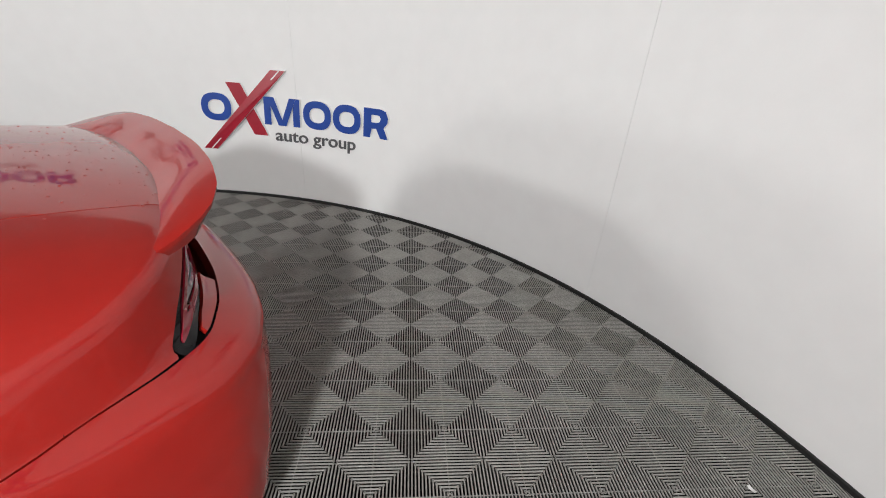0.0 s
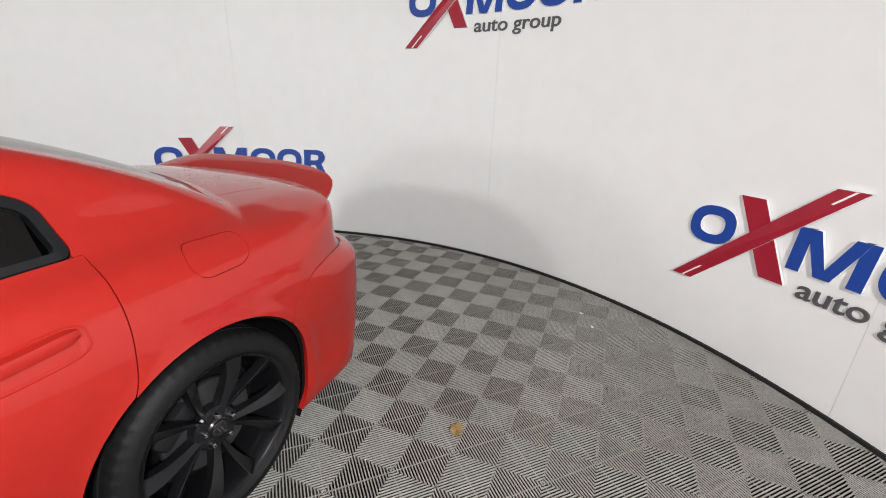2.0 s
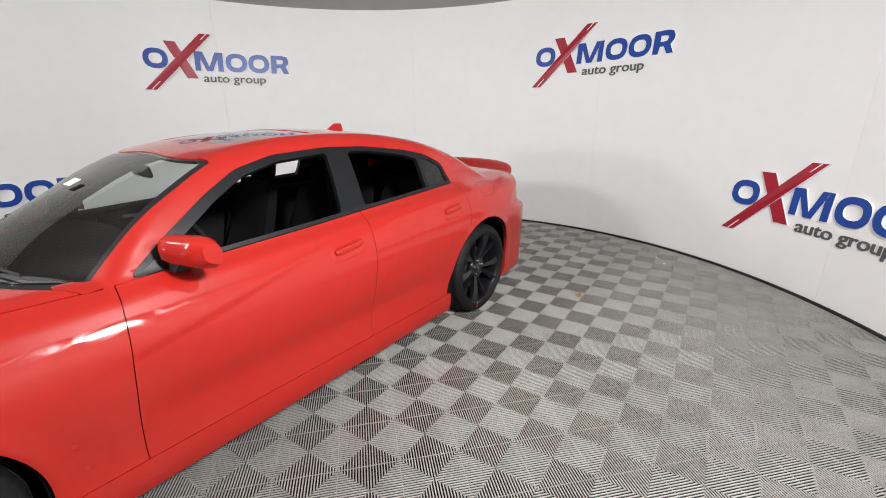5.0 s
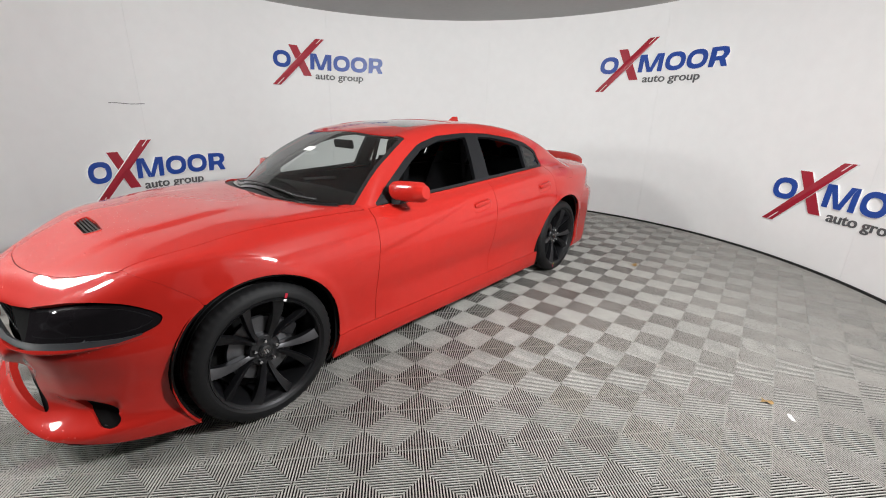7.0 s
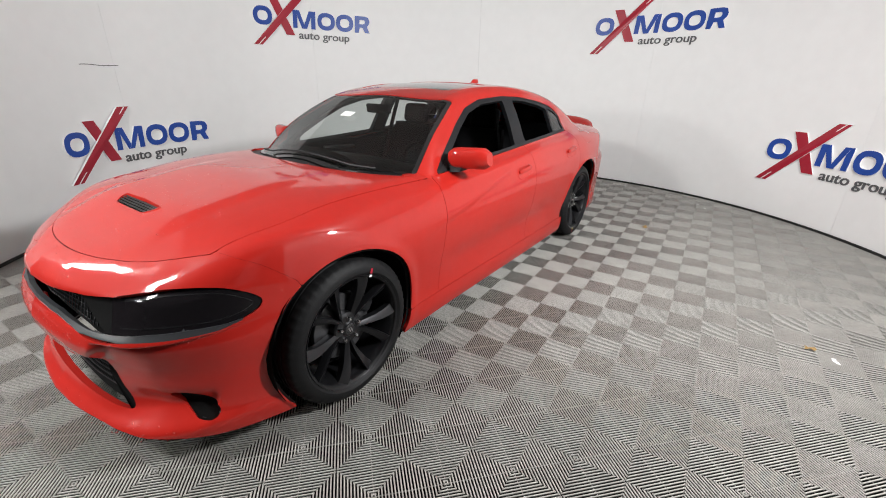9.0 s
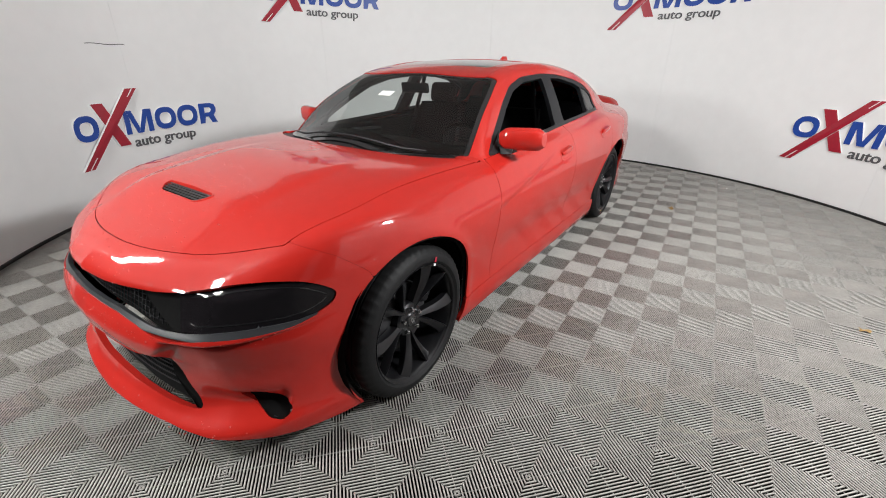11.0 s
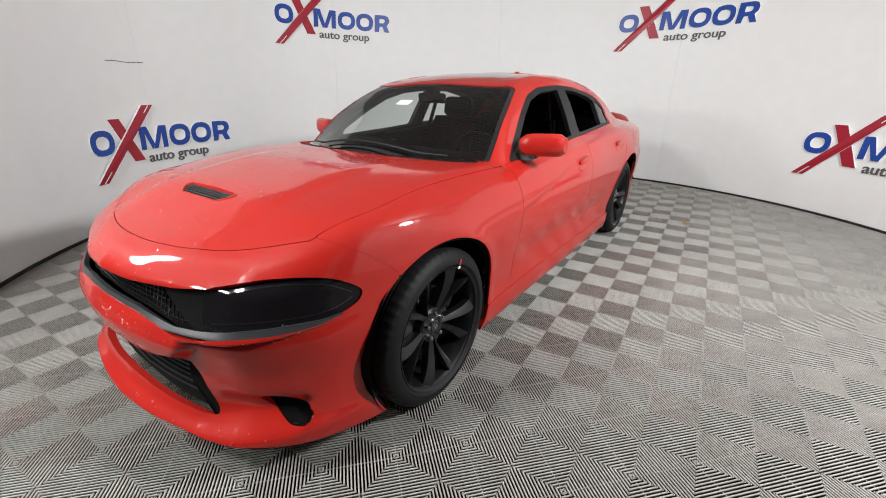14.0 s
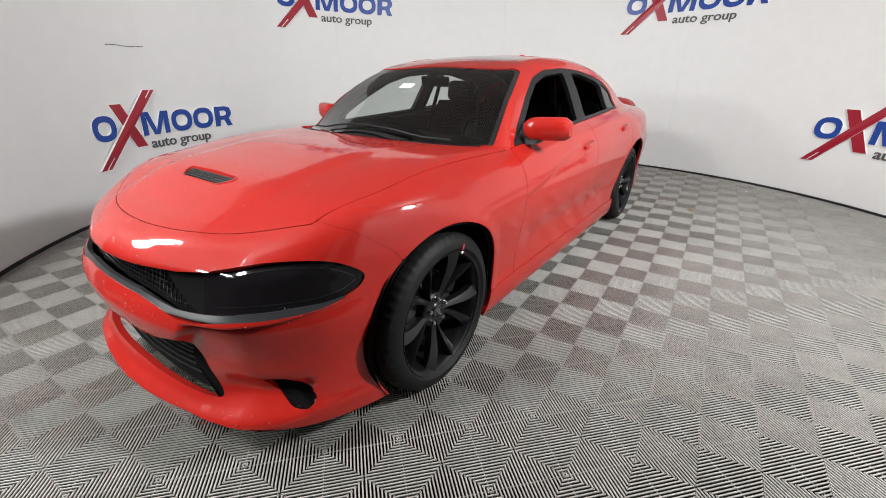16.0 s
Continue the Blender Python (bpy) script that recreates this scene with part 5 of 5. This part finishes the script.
def rib_lines():
    """Centre lines of a tile's ribs and braces: concentric diamonds about the middle, in four quarters."""
    pitch = TILE_SIZE / math.sqrt(2) / RIBS
    out = []
    for qx, qy in ((1, 1), (-1, 1), (-1, -1), (1, -1)):
        d = Vector((qx, qy)).normalized()
        s = Vector((-d.y, d.x))
        for k in range(RIBS):
            r = (k + 0.5) * pitch
            half = min(r, TILE_SIZE / math.sqrt(2) - r) + 0.0045
            out.append((d * r - s * half, d * r + s * half, 0.0027, 0.0))
        out.append((d * 0.004, d * (TILE_SIZE / math.sqrt(2) - 0.004), 0.0014, -0.0055))
    return out


def rib_faces(lines, verts, faces):
    for a, b, w, dz in lines:
        d = (b - a)
        if d.length < 0.003:
            continue
        s = Vector((-d.y, d.x)).normalized()
        i = len(verts)
        h = 0.0007
        rim = ((-0.5 * w, -0.030), (-0.5 * w, dz - 0.0056), (-w, dz - 0.0045), (-w, dz - h), (-(w - h), dz))
        rim = rim + tuple((-u, z) for u, z in reversed(rim))
        n = len(rim)
        for p in (a, b):
            verts.extend((*(p + s * u), z) for u, z in rim)
        faces.extend([(i + k, i + k + 1, i + k + n + 1, i + k + n) for k in range(n - 1)])


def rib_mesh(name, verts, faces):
    """Worn grey tread tops each rib; its web carries the groove's shade as dark colour."""
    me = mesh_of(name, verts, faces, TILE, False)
    me.materials.append(GROOVE_SHADE)
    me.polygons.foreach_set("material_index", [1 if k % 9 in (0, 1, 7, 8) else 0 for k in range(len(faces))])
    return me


def build_floor():
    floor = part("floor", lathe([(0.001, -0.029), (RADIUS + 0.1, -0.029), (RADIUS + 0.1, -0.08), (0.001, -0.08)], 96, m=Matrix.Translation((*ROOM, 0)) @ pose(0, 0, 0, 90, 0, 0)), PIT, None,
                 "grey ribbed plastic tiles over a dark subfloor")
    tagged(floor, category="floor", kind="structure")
    lines = rib_lines()
    verts, faces = [], []
    rib_faces(lines, verts, faces)
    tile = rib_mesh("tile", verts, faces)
    turn = pose(*FLOOR_AT, 0, 0, 0, FLOOR_TURN)
    inv = turn.inverted()
    mid = inv @ Vector((*ROOM, 0))
    cells = []
    n = 14
    i0, j0 = round(mid.x / TILE_SIZE), round(mid.y / TILE_SIZE)
    rest_v, rest_f = [], []
    limit = RADIUS - 0.004
    for i in range(i0 - n, i0 + n + 1):
        for j in range(j0 - n, j0 + n + 1):
            c = Vector((i * TILE_SIZE, j * TILE_SIZE))
            far = max((c + Vector((sx, sy)) * TILE_SIZE / 2 - mid.xy).length for sx in (-1, 1) for sy in (-1, 1))
            if far < limit:
                cells.append(c)
            elif (c - mid.xy).length < limit + 0.3:
                cut = []
                for a, b, w, dz in lines:
                    p, q = c + a - mid.xy, c + b - mid.xy
                    d = q - p
                    A, B, C = d.dot(d), 2 * p.dot(d), p.dot(p) - limit * limit
                    D = B * B - 4 * A * C
                    if D <= 0:
                        continue
                    t0, t1 = max((-B - math.sqrt(D)) / 2 / A, 0), min((-B + math.sqrt(D)) / 2 / A, 1)
                    if t1 > t0:
                        cut.append((p + d * t0 + mid.xy, p + d * t1 + mid.xy, w, dz))
                rib_faces(cut, rest_v, rest_f)
    cells.sort(key=lambda c: (turn @ Vector((*c, 0)) - Vector((-2.0, 1.2, 0))).length)
    for c in cells[:300]:
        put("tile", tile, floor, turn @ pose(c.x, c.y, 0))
    for c in cells[300:]:
        rib_faces([(c + a, c + b, w, dz) for a, b, w, dz in lines], rest_v, rest_f)
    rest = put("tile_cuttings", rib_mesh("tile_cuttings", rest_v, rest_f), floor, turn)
    tagged(rest, "ribbed tiles cut to the curve of the wall", kind="stuff")


build_floor()


def leaf(x, y, turn, size=0.05):
    bm = bmesh.new()
    ring = []
    for k in range(14):
        a = 2 * math.pi * k / 14
        r = size * (0.6 + 0.4 * abs(math.cos(2.5 * a)))
        ring.append(bm.verts.new((r * math.cos(a), r * 0.7 * math.sin(a), 0.006 + 0.008 * math.sin(3 * a))))
    c = bm.verts.new((0, 0, 0.003))
    for k in range(14):
        bm.faces.new((c, ring[k], ring[(k + 1) % 14]))
    ob = part("leaf", bm, LEAF, None, "small dry brown leaf on the floor")
    ob.matrix_basis = pose(x, y, 0.002, 0, 0, turn)
    tagged(ob, category="leaf", group="leaves on the floor")


leaf(-3.80, 1.365, 30)
leaf(-1.965, 2.720, 100, 0.034)


def scrap(x, y, turn, sx, sy):
    """A torn bit of paper, slightly curled."""
    bm = bmesh.new()
    rows = []
    for i in range(5):
        u = i / 4 - 0.5
        rows.append([bm.verts.new((u * sx, (j / 2 - 0.5) * sy * (1 - 0.3 * abs(u)) + 0.1 * sy * math.sin(5 * u), 0.002 + 0.012 * u * u + h)) for j in range(3) for h in (0.0,)])
    for a, b in zip(rows, rows[1:]):
        for j in range(2):
            bm.faces.new((a[j], a[j + 1], b[j + 1], b[j]))
    ext = bmesh.ops.extrude_face_region(bm, geom=list(bm.faces))
    for v in ext["geom"]:
        if isinstance(v, bmesh.types.BMVert):
            v.co.z += 0.0008
    ob = part("paper_scrap", bm, WHITE_PAPER, None, "small torn scrap of white paper on the floor")
    ob.matrix_basis = pose(x, y, 0.001, 0, 0, turn)
    tagged(ob, category="paper", group="paper scraps on the floor")


scrap(-1.892, 2.835, 20, 0.055, 0.022)
scrap(-5.307, 1.692, 60, 0.030, 0.016)
scrap(-5.136, 1.794, 10, 0.028, 0.018)
